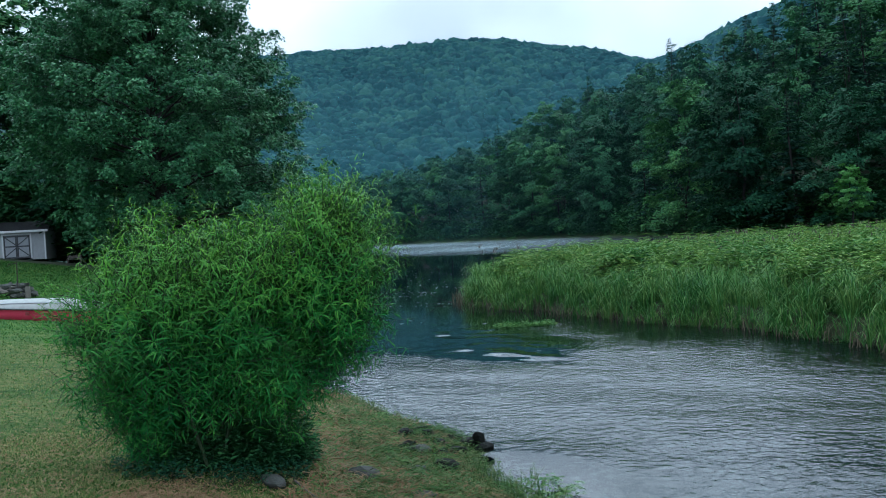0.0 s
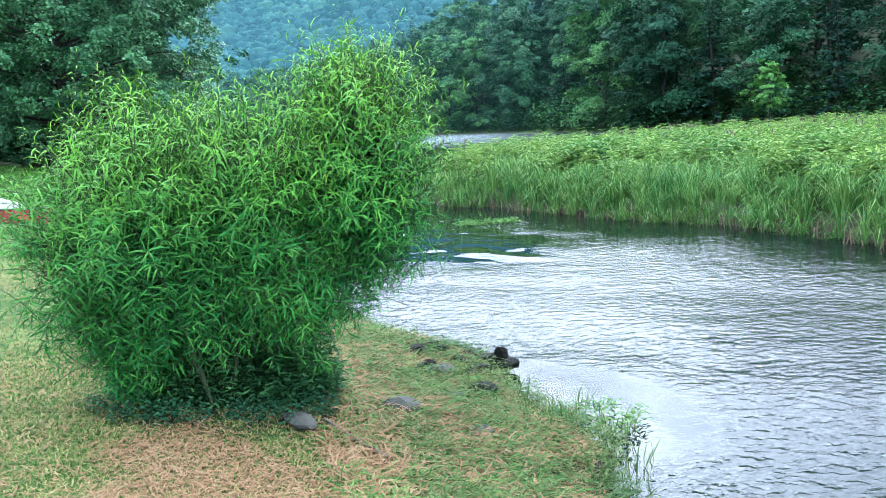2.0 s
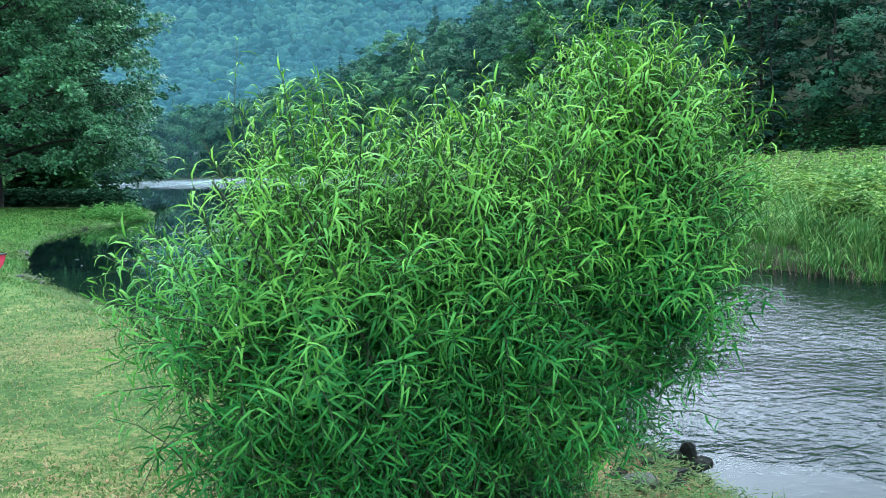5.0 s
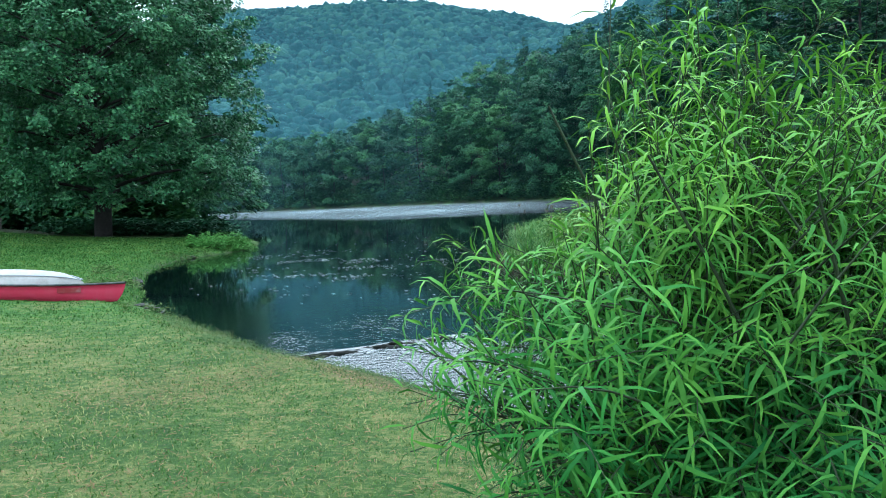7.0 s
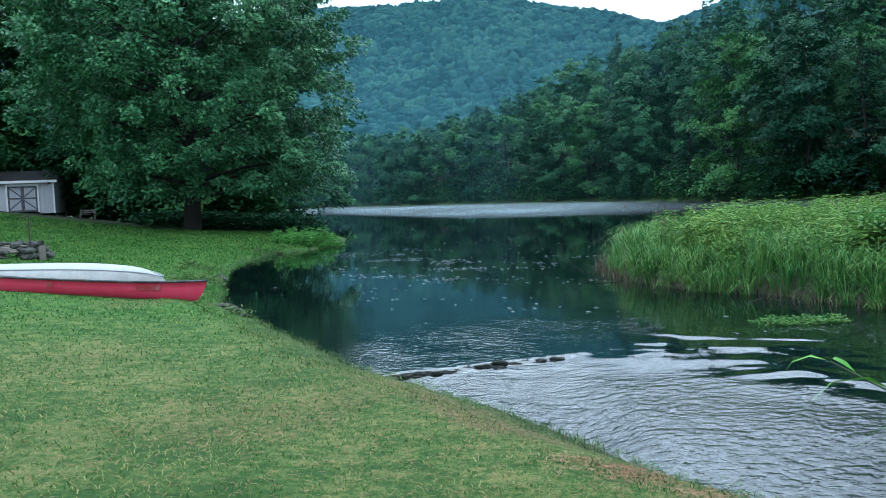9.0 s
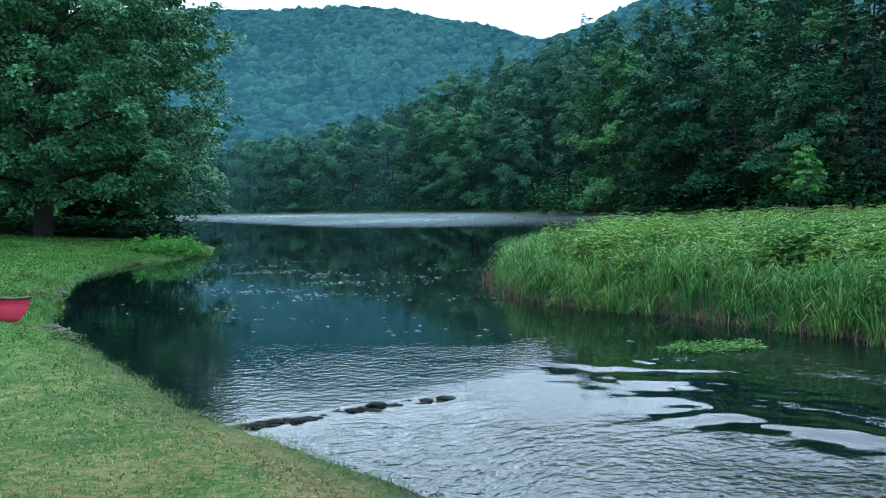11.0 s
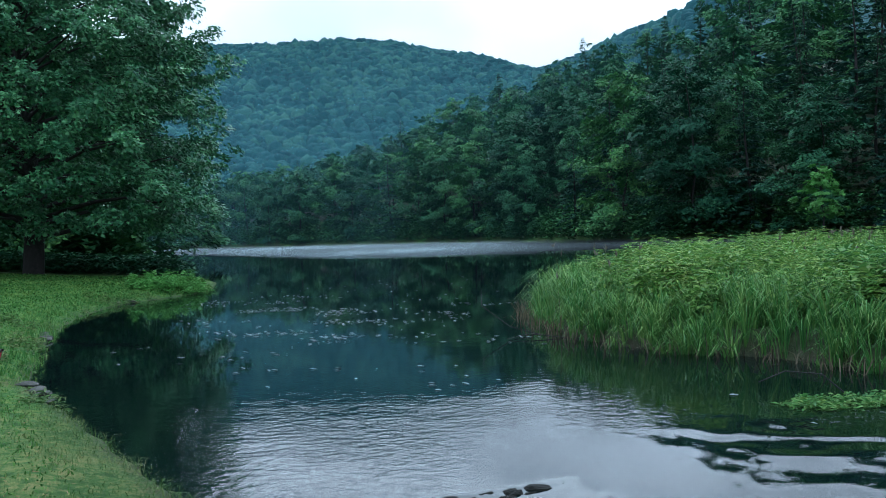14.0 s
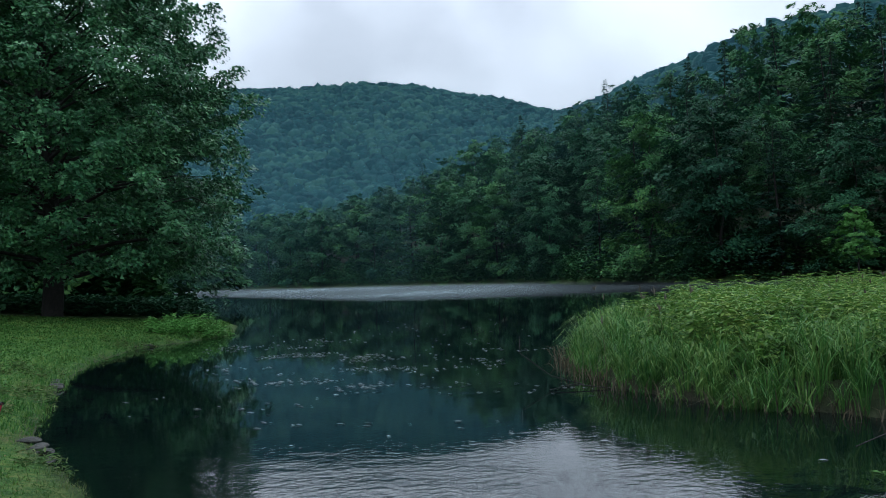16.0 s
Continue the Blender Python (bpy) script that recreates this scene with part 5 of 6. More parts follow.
def water_sprouts():
    """Thin stems that stand in the shallow water at the bank's foot."""
    rng = np.random.default_rng(38)
    q = scatter(rng, 900, (-0.8, 6.5, 0.6, 8.1), lambda x, y: (depth_in(x, y, LEFT_LAND) < 0.16) & (depth_in(x, y, LEFT_LAND) > -0.55 + 0.3 * wobble(x, y, 1.6, 19)) & (wobble(x, y, 2.4, 20) > -0.1))
    n = len(q)
    v, f = lances(np.column_stack([q, terrain(q[:, 0], q[:, 1])[0].clip(-0.15)]), np.column_stack([rng.normal(0, 0.25, (n, 2)), np.ones(n)]), rng.normal(0, 1, (n, 3)),
                  rng.uniform(0.1, 0.26, n), rng.uniform(0.004, 0.008, n), 0.4)
    tagged(new("water_sprouts", mesh_from("water_sprouts", v, f, MAT_BANK)), "thin upright yellow-green sprouts in the shallow water", "plants", kind="stuff")


water_sprouts()
clumpy_plants("bank_edge_weeds", "rough yellow-green weeds hanging over the pool's bank", MAT_BANK, 44, 5200, (-6.6, 9.5, 0.0, 20),
              lambda x, y: (np.abs(depth_in(x, y, LEFT_LAND) - 0.22) < 0.3) & (wobble(x, y, 1.4, 17) > -0.25), 0.02, 0.08, 0.06, 0.006, 12)
clumpy_plants("shore_weeds", "rough green weeds on the pool's low shore", MAT_BANK, 45, 2400, (-11.6, 19.5, -6.2, 37),
              lambda x, y: (np.hypot(x + 8.3, y - 21.5) > 1.5) & (np.abs(depth_in(x, y, LEFT_LAND) - 0.5) < 0.6) & (wobble(x, y, 0.8, 18) > 0.0), 0.04, 0.2, 0.1, 0.025, 12)
clumpy_plants("weir_grass", "dark wet grass tufts rooted among the weir stones", MAT_WEED, 46, 900, (-3.2, 15.4, -1.7, 16.5),
              lambda x, y: (np.abs(y + 0.1 - np.interp(x, [p[0] for p in CREST], [p[1] for p in CREST])) < 0.07) & (wobble(x, y, 2.5, 22) > 0.0), 0.02, 0.07, 0.05, 0.01, 8, -0.03)
clumpy_plants("spit_weeds", "green weeds on a small stony spit", MAT_BANK, 36, 600, (-1.0, 8.5, 0.1, 9.7),
              lambda x, y: np.hypot((x + 0.5) / 0.34, (y - 9.08) / 0.34) < 1, 0.02, 0.12, 0.06, 0.012, 10)
clumpy_plants("river_weed_clump", "floating clump of bright green weed at the weir", MAT_REED, 37, 500, (0.3, 17.4, 1.7, 18.5),
              lambda x, y: np.hypot((x - 1.0) / 0.62, (y - 17.95) / 0.24) < 1, 0.02, 0.12, 0.08, 0.03, 16, -0.04)
clumpy_plants("headland_plants", "lush light green plants on the tip of the grassy point", MAT_SAPLING, 39, 900, (-12, 34, -7.4, 41),
              lambda x, y: (np.hypot((x + 8.9) / 1.5, (y - 38.9) / 1.0) < 1) & (depth_in(x, y, LEFT_LAND) > -0.1), 0.1, 0.6, 0.13, 0.055, 34)
clumpy_plants("shore_undergrowth", "shaded green undergrowth beneath the lawn tree", MAT_WOOD_A, 43, 5200, (-30, 44, -7, 60),
              lambda x, y: (depth_in(x, y, LEFT_LAND) > 0.4) & (y > 47.5 - 0.12 * (x + 8)) & (x > -20), 0.25, 0.85, 0.3, 0.16, 12)
for bx, by, br in ((6.0, 19.6, 0.8), (7.5, 18.3, 0.6), (7.6, 26.0, 1.0), (4.7, 23.4, 0.7), (9.6, 21.0, 0.9), (3.4, 20.6, 0.5)):
    clumpy_plants("island_shrub", "darker green shrubby clump standing among the island herbs", MAT_REED, int(bx * 10), 420, (bx - br, by - br, bx + br, by + br),
                  lambda x, y, bx=bx, by=by, br=br: np.hypot(x - bx, y - by) < br * (1 + 0.3 * wobble(x, y, 1.5, 7)), 0.55, 1.02, 0.15, 0.07, 12)
clumpy_plants("wood_understorey", "dark tall shrubs in the wood behind the lawn tree", MAT_WOOD_A, 48, 5200, (-60, 56, -12, 66),
              lambda x, y: (y > 57 - 0.1 * (x + 12)) & (depth_in(x, y, LEFT_LAND) > 0.8), 1.0, 6.0, 0.5, 0.34, 22)
clumpy_plants("forest_edge_brush", "low green brush along the foot of the wooded slope", MAT_WOOD_A, 47, 90000, (-60, 45, 95, 182),
              lambda x, y: np.abs(depth_in(x, y, RIGHT_LAND) - 2.5) < 2.4, 0.7, 3.4, 0.42, 0.27, 18)


# ---- stones ----
def stone(name, label, at, size, seed, mat, turn=0, group=""):
    rng = np.random.default_rng(seed)
    bm = bmesh.new()
    bmesh.ops.create_icosphere(bm, subdivisions=2, radius=0.5)
    cut = [(unit(rng.normal(size=3)), rng.uniform(0.24, 0.4)) for _ in range(9)]
    for v in bm.verts:
        c = np.array(v.co)
        for nrm, lim in cut:
            over = c @ nrm - lim
            if over > 0:
                c -= nrm * over * 0.9
        v.co = Vector(c * np.array(size) * 1.15)
    ob = new(name, from_bm(name, bm, mat))
    ob.matrix_basis = pose(*at, 0, 0, turn)
    return tagged(ob, label, "stone", group)


def river_stones():
    g = "stones on the bank"
    stone("river_stone", "dark upright wet stone standing in shallow water", (-0.08, 9.03, -0.02), (0.12, 0.1, 0.24), 1, MAT_WETSTONE, 20, g)
    stone("river_stone", "dark flat wet stone lying in shallow water", (-0.02, 8.96, -0.05), (0.2, 0.14, 0.1), 2, MAT_WETSTONE, 5, g)
    stone("river_stone", "low dark wet stone in shallow water", (-0.36, 8.95, -0.03), (0.2, 0.14, 0.12), 3, MAT_WETSTONE, 40, g)
    stone("river_stone", "low dark wet stone in shallow water", (-0.2, 9.02, -0.03), (0.18, 0.14, 0.14), 4, MAT_WETSTONE, 10, g)
    for n, (label, x, y, size, mat, turn) in enumerate((
            ("dark rounded wet stone at the waterline", -0.36, 7.98, (0.24, 0.2, 0.22), MAT_WETSTONE, 0), ("grey flat slab of slate in the bank grass", -0.67, 7.8, (0.34, 0.2, 0.13), MAT_STONE, 4),
            ("grey rounded stone in the bank grass", -0.94, 7.26, (0.26, 0.2, 0.2), MAT_STONE, 15), ("grey slanting slab beside the willow", -1.5, 6.92, (0.15, 0.34, 0.13), MAT_STONE, 28),
            ("dark stone in the bank grass", -0.52, 7.06, (0.26, 0.16, 0.12), MAT_STONE, 20), ("grey blocky stone at the waterline", -0.62, 8.52, (0.26, 0.18, 0.17), MAT_STONE, 8),
            ("dark blocky stone at the waterline", -0.42, 8.46, (0.2, 0.16, 0.18), MAT_WETSTONE, 40), ("flat grey stone near the spit", -0.66, 8.8, (0.22, 0.17, 0.12), MAT_WETSTONE, 70),
            ("small grey stone in the bank grass", -0.8, 8.1, (0.17, 0.13, 0.12), MAT_STONE, 33), ("small dark stone at the waterline", -0.3, 8.25, (0.14, 0.12, 0.11), MAT_WETSTONE, 12))):
        stone("river_stone", label, (x, y, max(height_at(x, y), -0.12) + 0.08 * size[2]), (size[0], size[1], 0.75 * size[2]), 5 + n, mat, turn, g)
    for n, (x, y) in enumerate(((-0.62, 9.25), (-0.3, 9.2), (-0.75, 9.05), (-0.45, 8.85), (-0.55, 9.1), (-0.28, 8.75), (-0.7, 8.6))):
        stone("river_stone", "dark wet stone among weeds on the stony spit", (x, y, max(height_at(x, y), -0.12) + 0.03), (0.2, 0.15, 0.13), 90 + n, MAT_WETSTONE, 37 * n, g)
    rng = np.random.default_rng(2)
    cx, cy = [p[0] for p in CREST], [p[1] for p in CREST]
    for j in range(120):
        row = j % 4
        x = -4.3 + 2.1 * j / 119 + rng.normal(0, 0.04)
        y = float(np.interp(x, cx, cy))
        turn = math.degrees(math.atan2(float(np.interp(x + 0.1, cx, cy)) - y, 0.1)) + rng.uniform(-22, 22)
        big = rng.uniform(0.55, 1.2) * (0.85 + 0.25 * math.sin(j * 0.9))
        stone("weir_stone", "dark wet stone of the low weir", (x, y - 0.03 - 0.034 * row + rng.normal(0, 0.015), -0.026 - 0.009 * row + rng.uniform(-0.014, 0.009)),
              (0.2 * big, 0.1 * big, 0.072 * big), 20 + j, MAT_WETSTONE, turn, "stones of the weir")
    for j, (x, y) in enumerate([(-9.3, 27.6), (-9.1, 27.1), (-9.7, 28.4), (-9.0, 26.9), (-9.9, 35.7), (-9.65, 36.1), (-10.1, 35.4), (-7.56, 21.65), (-7.1, 20.9), (-7.3, 21.2), (-6.9, 20.4), (-9.4, 27.9)]):
        stone("shore_stone", "grey stone on the pool's edge", (x, y, 0.05), (rng.uniform(0.16, 0.34), rng.uniform(0.1, 0.2), 0.08), 50 + j, MAT_STONE, rng.uniform(0, 180), "stones of the shore")


river_stones()


# ---- boats ----
def hull_mesh(length, beam, depth, end_rise, mat, rocker=0.1):
    """A double-ended canoe hull along x, keel at z = 0, with wall thickness."""
    n, m = 33, 13
    u = np.linspace(-1, 1, n)
    half = beam / 2 * (1 - np.abs(u) ** 2.8).clip(0.012)
    top = depth + end_rise * np.abs(u) ** 3.2
    keel = rocker * depth * np.abs(u) ** 3 + 0.12 * depth * smooth(np.abs(u), 0.85, 1.0)
    a = np.linspace(-np.pi / 2, np.pi / 2, m)
    sy = np.sign(np.sin(a)) * np.abs(np.sin(a)) ** 0.75
    sz = (1 - np.cos(a)) ** 1.35

    def shell(inset):
        y = sy[None] * (half - inset).clip(0.004)[:, None]
        z = keel[:, None] + inset + sz[None] * (top - keel - inset)[:, None]
        x = np.repeat((u * (length / 2 - inset))[:, None], m, 1)
        low = 1 - ((z - keel[:, None]) / (top - keel)[:, None]).clip(0, 1)
        x = x - np.sign(u)[:, None] * 0.16 * low**2 * smooth(np.abs(u), 0.75, 1.0)[:, None]
        return np.stack([x, y, z], -1)

    outer, inn = shell(0), shell(0.018)
    v = np.concatenate([outer.reshape(-1, 3), inn.reshape(-1, 3)])
    idx = np.arange(n * m).reshape(n, m)
    q = np.stack([idx[:-1, :-1], idx[1:, :-1], idx[1:, 1:], idx[:-1, 1:]], -1).reshape(-1, 4)
    f = [q, q[:, ::-1] + n * m]
    for col in (0, m - 1):
        e = idx[:, col]
        f.append(np.stack([e[:-1], e[1:], e[1:] + n * m, e[:-1] + n * m], -1))
    return mesh_from("hull", v, np.concatenate(f), mat, True), u, half, top


def canoe(name, label, at, length, beam, depth, rise, mat, trim, upright=True):
    ob = thing(name, label, "canoe", at)
    me, u, half, top = hull_mesh(length, beam, depth, rise, mat, 0.08 if upright else 0.5)
    hull = part("hull", me, ob)
    for sign in (-1, 1):
        path = np.stack([u * length / 2, sign * half, top, np.full(len(u), 0.022)], 1)
        v, f = tubes([path], 6)
        part("gunwale", mesh_from("gunwale", v, f, trim, True), ob, "black vinyl gunwale rail")
    for x, w in ((-0.28, 0.22), (0.3, 0.22)):
        k = np.interp(x * 2, u, half) * 2 - 0.02
        part("seat", from_bm("seat", box_bm((0.24, k, 0.025), (x * length, 0, depth * 0.78), 0.008), trim), ob, "black slatted canoe seat")
    k = np.interp(0.0, u, half) * 2
    part("thwart", from_bm("thwart", box_bm((0.06, k, 0.025), (0.02, 0, depth - 0.02), 0.008), trim), ob)
    for sign in (-1, 1):
        bm = bmesh.new()
        xs = np.linspace(0.9, 0.995, 5)
        rows = [[bm.verts.new((sign * x * length / 2, s * np.interp(x, u, half), np.interp(x, u, top) + 0.006)) for s in (-1, 1)] for x in xs]
        for r1, r2 in zip(rows, rows[1:]):
            bm.faces.new((r1[0], r1[1], r2[1], r2[0]))
        bmesh.ops.solidify(bm, geom=bm.faces[:], thickness=0.012)
        part("deck_plate", from_bm("deck_plate", bm, trim), ob, "black deck plate at the canoe's end")
    return ob, hull


def boats():
    bow, stern = np.array([-7.78, 21.43]), np.array([-12.95, 22.8])
    mid, turn = (bow + stern) / 2, math.degrees(math.atan2(bow[1] - stern[1], bow[0] - stern[0]))
    z = max(height_at(*mid), height_at(*(bow * 0.7 + mid * 0.3)))
    ob, hull = canoe("red_canoe", "faded red plastic canoe lying upright on the lawn", pose(*mid, z - 0.1, -8, 2.4, turn), 5.3, 0.86, 0.33, 0.08, MAT_RED, MAT_BLACK)
    for x, w in ((1.72, 0.42), (-0.2, 0.12)):
        v = []
        for s in np.linspace(-0.5, 0.5, 5):
            u = (x + s * w) / 2.65
            half, top = 0.43 * (1 - abs(u) ** 2.8), 0.33 + 0.08 * abs(u) ** 3.2
            v += [(x + s * w, -half - 0.02, top - 0.05), (x + s * w, -half * 0.985 - 0.02, top - 0.14)]
        f = [(2 * n, 2 * n + 1, 2 * n + 3, 2 * n + 2) for n in range(4)]
        part("patch", mesh_from("patch", v, f, MAT_RED_DARK), hull, "darker red maker's decal on the hull")
    for name, label, a, b, w, d, mat in (
            ("white_canoe", "long white canoe turned upside down beside the red one", (-8.85, 22.65), (-14.9, 24.1), 1.0, 0.42, MAT_WHITE),
            ("grey_rowing_boat", "grey metal boat turned upside down on the grass", (-12.9, 22.9), (-16.6, 24.3), 1.0, 0.4, MAT_GREYHULL)):
        a, b = np.array(a), np.array(b)
        mid, turn = (a + b) / 2, math.degrees(math.atan2(a[1] - b[1], a[0] - b[0]))
        z = height_at(*mid)
        length = float(np.linalg.norm(a - b))
        _, hull = canoe(name, label, pose(*mid, z + d - 0.02, 180, 0, turn), length, w, d, 0.04, mat, MAT_BLACK if mat is MAT_GREYHULL else MAT_GREYHULL, False)
        u = np.linspace(-0.97, 0.97, 25)
        for side in (-1, 1):
            keel = 0.5 * d * np.abs(u) ** 3 + 0.12 * d * smooth(np.abs(u), 0.85, 1.0)
            strake = np.stack([u * length / 2, side * 0.79 * w / 2 * (1 - np.abs(u) ** 2.8).clip(0.012), keel + 0.19 * (d + 0.04 * np.abs(u) ** 3.2 - keel), np.full(25, 0.013)], 1)
            v, f = tubes([strake], 5)
            part("rub_strip", mesh_from("rub_strip", v, f, MAT_GREYHULL, True), hull, "thin grey strip along the hull")


boats()


# ---- shed ----
def shed():
    x0, y0 = -26.6, 56.0
    z = height_at(-28.5, 56.0) + 0.06
    L, D, Hw = 7.0, 3.6, 2.1
    ob = thing("garden_shed", "long grey wooden shed with two white-framed double doors", "shed", pose(x0, y0, z, 0, 0, 14) @ Matrix.Diagonal((0.87, 0.87, 0.87, 1)))
    # Local axes: x to the left along the front (negative), y to the back.
    holes = [(-2.95, -0.95), (-5.95, -3.95)]
    edges = [0.0] + [v for h in holes for v in (h[1], h[0])] + [-L]
    for a, b in zip(edges[::2], edges[1::2]):
        part("front_wall", from_bm("front_wall", box_bm((abs(a - b), 0.1, Hw), ((a + b) / 2, 0.05, Hw / 2 - 0.15), 0), MAT_SIDING), ob)
    for a, b in holes:
        part("lintel", from_bm("lintel", box_bm((abs(a - b), 0.1, 0.2), ((a + b) / 2, 0.05, Hw - 0.25), 0), MAT_SIDING), ob)
    for j in range(int(L / 0.2)):
        xx = -0.1 - 0.2 * j
        if not any(a - 0.08 < xx < b + 0.08 for a, b in holes):
            part("board", from_bm("board", box_bm((0.185, 0.018, Hw - 0.02), (xx, -0.009, Hw / 2 - 0.15), 0.004), MAT_SIDING), ob)
    for xx in (-0.05, -L + 0.05):
        part("side_wall", from_bm("side_wall", box_bm((0.1, D - 0.1, Hw), (xx, D / 2 + 0.05, Hw / 2 - 0.15)), MAT_SIDING), ob)
    part("back_wall", from_bm("back_wall", box_bm((L - 0.2, 0.1, Hw), (-L / 2, D - 0.05, Hw / 2 - 0.15)), MAT_SIDING), ob)
    for sign in (0, 1):
        bm = bmesh.new()
        y1, y2 = (-0.3, D / 2) if sign == 0 else (D + 0.3, D / 2)
        z1, z2 = Hw - 0.13, Hw + 0.62
        vs = [bm.verts.new(c) for c in ((0.25, y1, z1), (-L - 0.25, y1, z1), (-L - 0.25, y2, z2), (0.25, y2, z2))]
        bm.faces.new(vs)
        bmesh.ops.solidify(bm, geom=bm.faces[:], thickness=0.06)
        part("roof", from_bm("roof", bm, MAT_ROOF), ob, "dark shingled roof slope")
    for xx in (-0.05, -L + 0.05):
        bm = bmesh.new()
        vs = [bm.verts.new(c) for c in ((xx, 0.0, Hw - 0.15), (xx, D, Hw - 0.15), (xx, D / 2, Hw + 0.54))]
        bm.faces.new(vs)
        bmesh.ops.solidify(bm, geom=bm.faces[:], thickness=0.05)
        part("gable", from_bm("gable", bm, MAT_SIDING), ob)
    part("fascia", from_bm("fascia", box_bm((L + 0.5, 0.03, 0.16), (-L / 2, -0.32, Hw - 0.16), 0.004), MAT_TRIM), ob, "white fascia board under the eave")
    part("corner_board", from_bm("corner_board", box_bm((0.1, 0.03, Hw), (-0.05, -0.035, Hw / 2 - 0.16), 0.004), MAT_TRIM), ob)
    for a, b in holes:
        w, h = b - a, Hw - 0.36
        for cx in (a + 0.05, b - 0.05):
            part("door_frame", from_bm("door_frame", box_bm((0.1, 0.04, h + 0.1), (cx, -0.04, h / 2), 0.004), MAT_TRIM), ob, "white door casing")
        part("door_frame", from_bm("door_frame", box_bm((w - 0.2, 0.04, 0.1), ((a + b) / 2, -0.04, h), 0.004), MAT_TRIM), ob, "white door casing")
        for leaf in (0, 1):
            lw = (w - 0.22) / 2
            cx = a + 0.11 + lw * (leaf + 0.5)
            door = part("door", from_bm("door", box_bm((lw - 0.01, 0.04, h - 0.08), (cx, 0.0, h / 2 - 0.02), 0.003), MAT_DOOR), ob, "grey plank door leaf with dark braces")
            for zz in (0.06, h * 0.5, h - 0.14):
                part("rail", from_bm("rail", box_bm((lw - 0.02, 0.025, 0.1), (cx, -0.034, zz), 0.003), MAT_BATTEN), door)
            for sx in (-1, 1):
                part("stile", from_bm("stile", box_bm((0.09, 0.022, h - 0.1), (cx + sx * (lw / 2 - 0.055), -0.033, h / 2 - 0.02), 0.003), MAT_BATTEN), door)
            for half, flip in ((0.26, 1), (0.73, -1)):
                tilt = math.atan2(h * 0.42, lw) * flip * (1 if leaf == 0 else -1)
                part("brace", from_bm("brace", box_bm((math.hypot(h * 0.42, lw) - 0.1, 0.02, 0.07), (cx, -0.03, h * half), 0.002, None, Matrix.Rotation(-tilt, 4, "Y")), MAT_BATTEN), door)


shed()


# ---- fire ring, post and garden clutter ----
def fire_ring():
    rng = np.random.default_rng(71)
    cx, cy = -15.45, 29.8
    z = height_at(cx, cy)
    ring = thing("fire_ring", "ring of piled grey stones on the lawn", "fire pit", pose(cx, cy, z))
    for j in range(64):
        a, lay = rng.uniform(0, 2 * math.pi), j // 26
        bm = bmesh.new()
        bmesh.ops.create_icosphere(bm, subdivisions=1, radius=0.5)
        for v in bm.verts:
            v.co = Vector(np.array(v.co) * rng.uniform(0.7, 1.2, 3) * np.array([0.36, 0.26, 0.2]) * rng.uniform(0.7, 1.25))
        spread = rng.uniform(0.72, 1.02) - 0.12 * lay
        part("stone", from_bm("stone", bm, MAT_STONE), ring, "", pose(1.05 * spread * math.cos(a), 0.75 * spread * math.sin(a), 0.06 + 0.15 * lay, 0, rng.uniform(-20, 20), math.degrees(a) + 90))
    for j in range(5):
        v, f = tubes([[(-0.5, 0.1 * j - 0.2, 0.12 + 0.05 * j, 0.035), (0.0, 0.05 * j, 0.16 + 0.04 * j, 0.04), (0.55, 0.15 - 0.1 * j, 0.2 + 0.03 * j, 0.03)]], 7)
        part("log", mesh_from("log", v, f, MAT_TIMBER, True), ring, "weathered half-burnt log")
    v, f = tubes([[(0.62, -0.3, -0.1, 0.02), (0.6, -0.3, 0.6, 0.018), (0.62, -0.3, 1.15, 0.018)], [(0.62, -0.3, 1.12, 0.014), (0.35, -0.3, 1.1, 0.012), (0.3, -0.3, 1.02, 0.012)]], 7)
    post = new("iron_post", mesh_from("iron_post", v, f, MAT_IRON, True))
    post.matrix_basis = pose(cx, cy, z)
    tagged(post, "rusty iron cooking post standing by the stone ring", "post")
    v, f = tubes([[(0.95, -0.35, -0.05, 0.09), (0.95, -0.35, 0.3, 0.085), (0.95, -0.35, 0.34, 0.07)]], 9)
    stump = new("wood_post", mesh_from("wood_post", v, f, MAT_TIMBER, True))
    stump.matrix_basis = pose(cx, cy, z)
    tagged(stump, "short weathered wooden stump by the stone ring", "stump")


fire_ring()


def bench(x, y, turn, label):
    ob = thing("garden_bench", label, "bench", pose(x, y, height_at(x, y), 0, 0, turn) @ Matrix.Diagonal((0.62, 0.62, 0.62, 1)))
    for k in range(3):
        part("slat", from_bm("slat", box_bm((1.3, 0.11, 0.03), (0, 0.12 * k, 0.44), 0.005), MAT_TIMBER), ob)
    for k in range(2):
        part("back_slat", from_bm("back_slat", box_bm((1.3, 0.03, 0.1), (0, 0.33 + 0.02 * k, 0.6 + 0.16 * k), 0.005), MAT_TIMBER), ob)
    for sx in (-0.55, 0.55):
        part("leg", from_bm("leg", box_bm((0.06, 0.06, 0.43), (sx, 0.0, 0.21), 0.005), MAT_TIMBER), ob)
        part("leg", from_bm("leg", box_bm((0.06, 0.06, 0.84), (sx, 0.31, 0.42), 0.005), MAT_TIMBER), ob)


bench(-22.4, 50.5, 10, "weathered wooden garden bench on the lawn's edge")


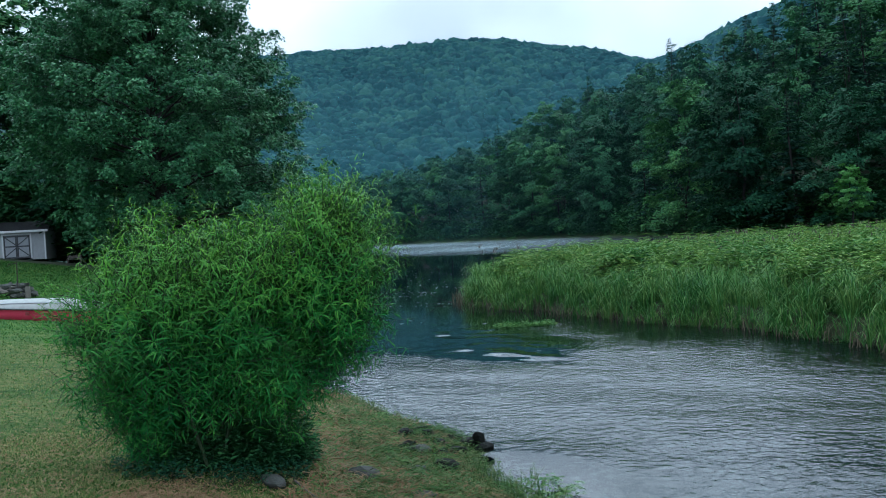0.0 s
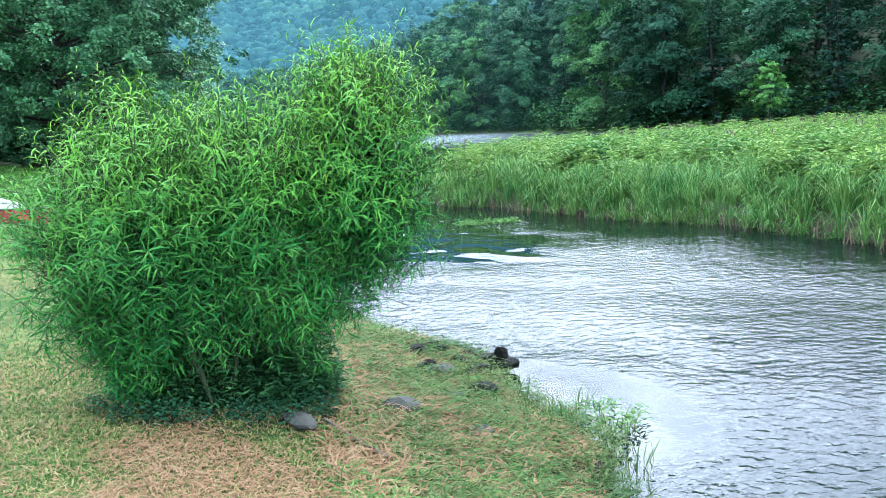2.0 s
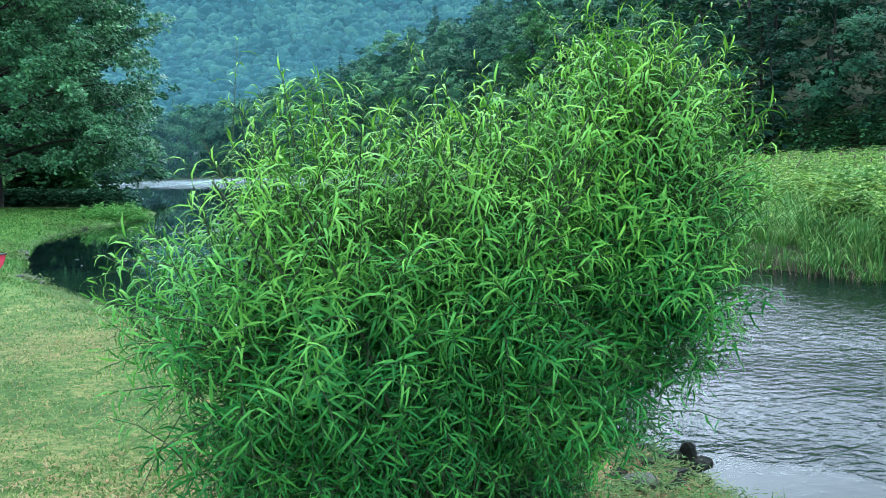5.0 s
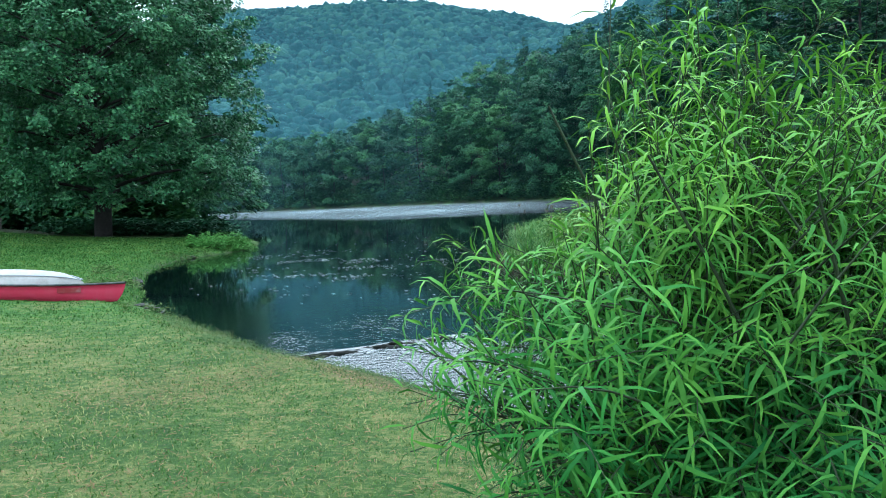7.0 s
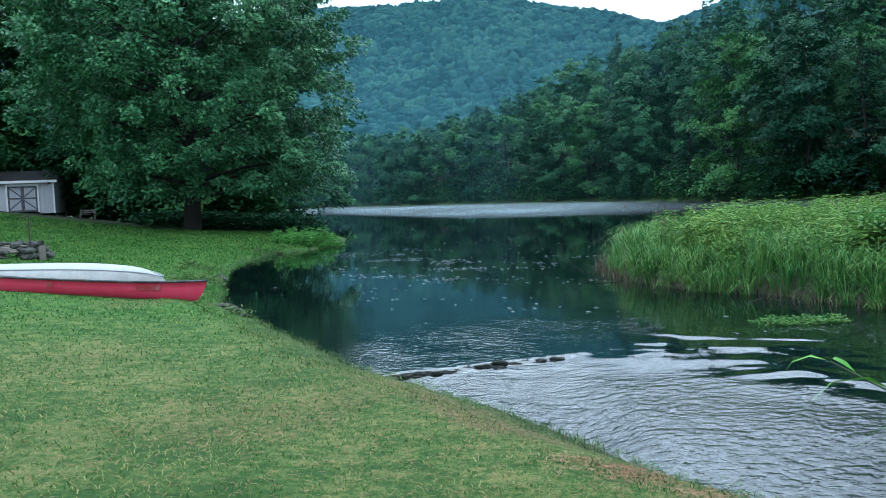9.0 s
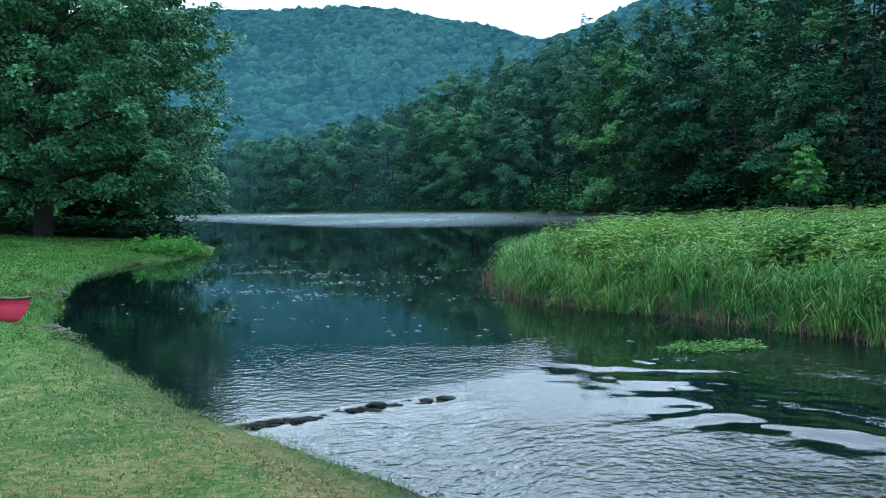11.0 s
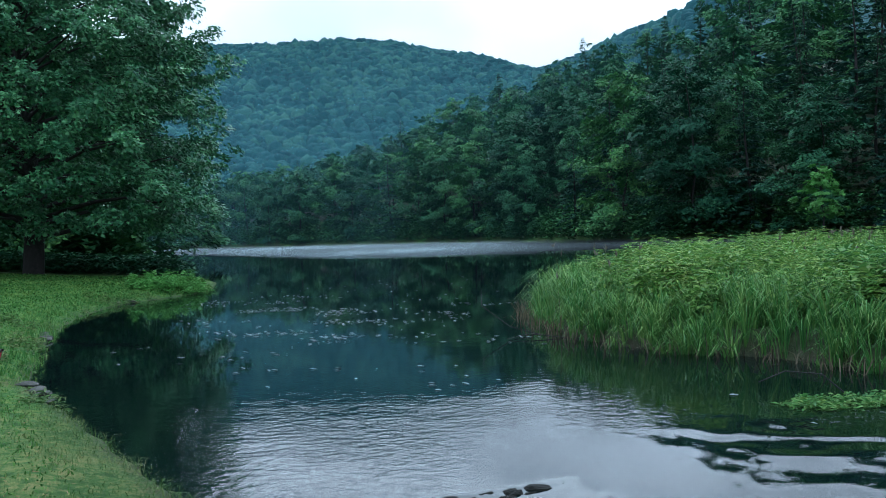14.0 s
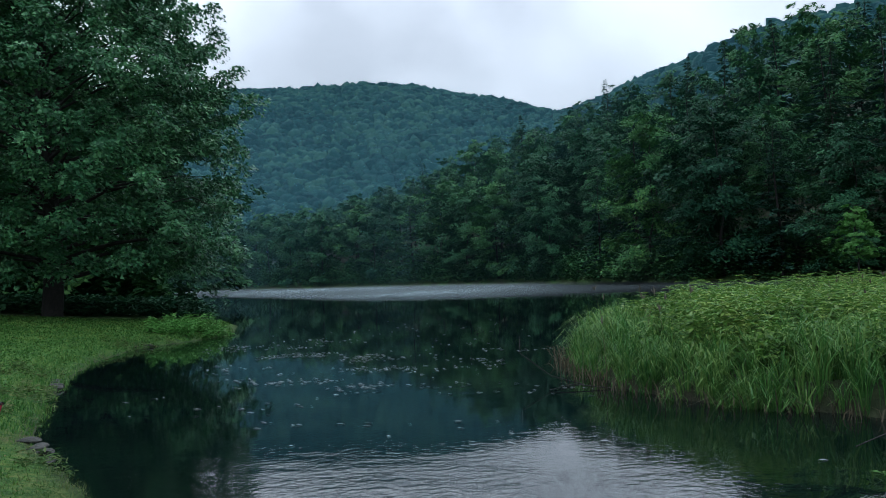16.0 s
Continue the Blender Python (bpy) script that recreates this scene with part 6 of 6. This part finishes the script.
# ---- pale flecks on the pool: floating bits and painted ripple glints ----
def floating_flecks():
    rng = np.random.default_rng(81)
    n = 26000
    x, y = rng.uniform(-8, 1, n), rng.uniform(17, 44, n)
    lane = x + 5.0 - 0.22 * (29.5 - y)
    dens = 0.75 * np.exp(-((lane / 1.5) ** 2 + ((y - 29.5) / 4.6) ** 2)) + 0.4 * np.exp(-(((x + 0.5) / 1.0) ** 2 + ((y - 28) / 3.2) ** 2)) + 0.012
    keep = (rng.random(n) < dens * smooth(wobble(x * 0.7, y, 0.8, 7), -0.1, 0.35)) & (depth_in(x, y, ISLAND) < -0.3) & (depth_in(x, y, LEFT_LAND) < -0.3)
    x, y = x[keep], y[keep]
    th = rng.normal(0, 0.35, len(x))
    v, f = leaves(np.stack([x, y, np.full(len(x), 0.012)], 1), np.stack([np.cos(th), np.sin(th), 0 * th], 1), np.array([[0, 0, 1.0]]) + rng.normal(0, 0.09, (len(x), 3)),
                  rng.uniform(0.05, 0.14, len(x)), rng.uniform(0.018, 0.035, len(x)), 0.02)
    tagged(new("floating_leaves", mesh_from("floating_leaves", v, f, MAT_FLECK)), "pale flecks on the pool, floating bits and painted ripple glints", "leaves", kind="stuff")


# Pale fleck colour, standing in for sky glints on ripples as well.
MAT_FLECK = leaf_material("pale_fleck", (0.2, 0.25, 0.26), (0.32, 0.37, 0.38), (0.45, 0.5, 0.5), 0.4, 0.0, 0.5, 0.5)
floating_flecks()


# ---- twigs ----
def twig(label, pts, r, mat):
    v, f = tubes([[(*p, r * (1 - 0.6 * j / len(pts))) for j, p in enumerate(pts)]], 6)
    return tagged(new("fallen_branch", mesh_from("fallen_branch", v, f, mat, True)), label, "branch")


twig("thin pale stick lying on the bank grass", [(-1.35, 6.95, 0.3), (-1.2, 6.72, 0.27), (-1.02, 6.45, 0.25)], 0.008, MAT_TIMBER)
twig("bare twig rising from the water by the island", [(-0.3, 24.2, -0.05), (-0.9, 24.5, 0.12), (-1.3, 24.9, 0.45), (-1.25, 25.2, 0.7)], 0.008, MAT_BARK)
twig("arched dead stem beside the floating weed", [(1.3, 18.3, -0.05), (1.0, 18.35, 0.22), (0.6, 18.3, 0.28), (0.3, 18.25, 0.2)], 0.008, MAT_BARK)
twig("drifted stick in the shallow water", [(-0.2, 23.6, 0.01), (-0.7, 23.9, 0.06), (-1.1, 23.7, 0.02)], 0.009, MAT_BARK)
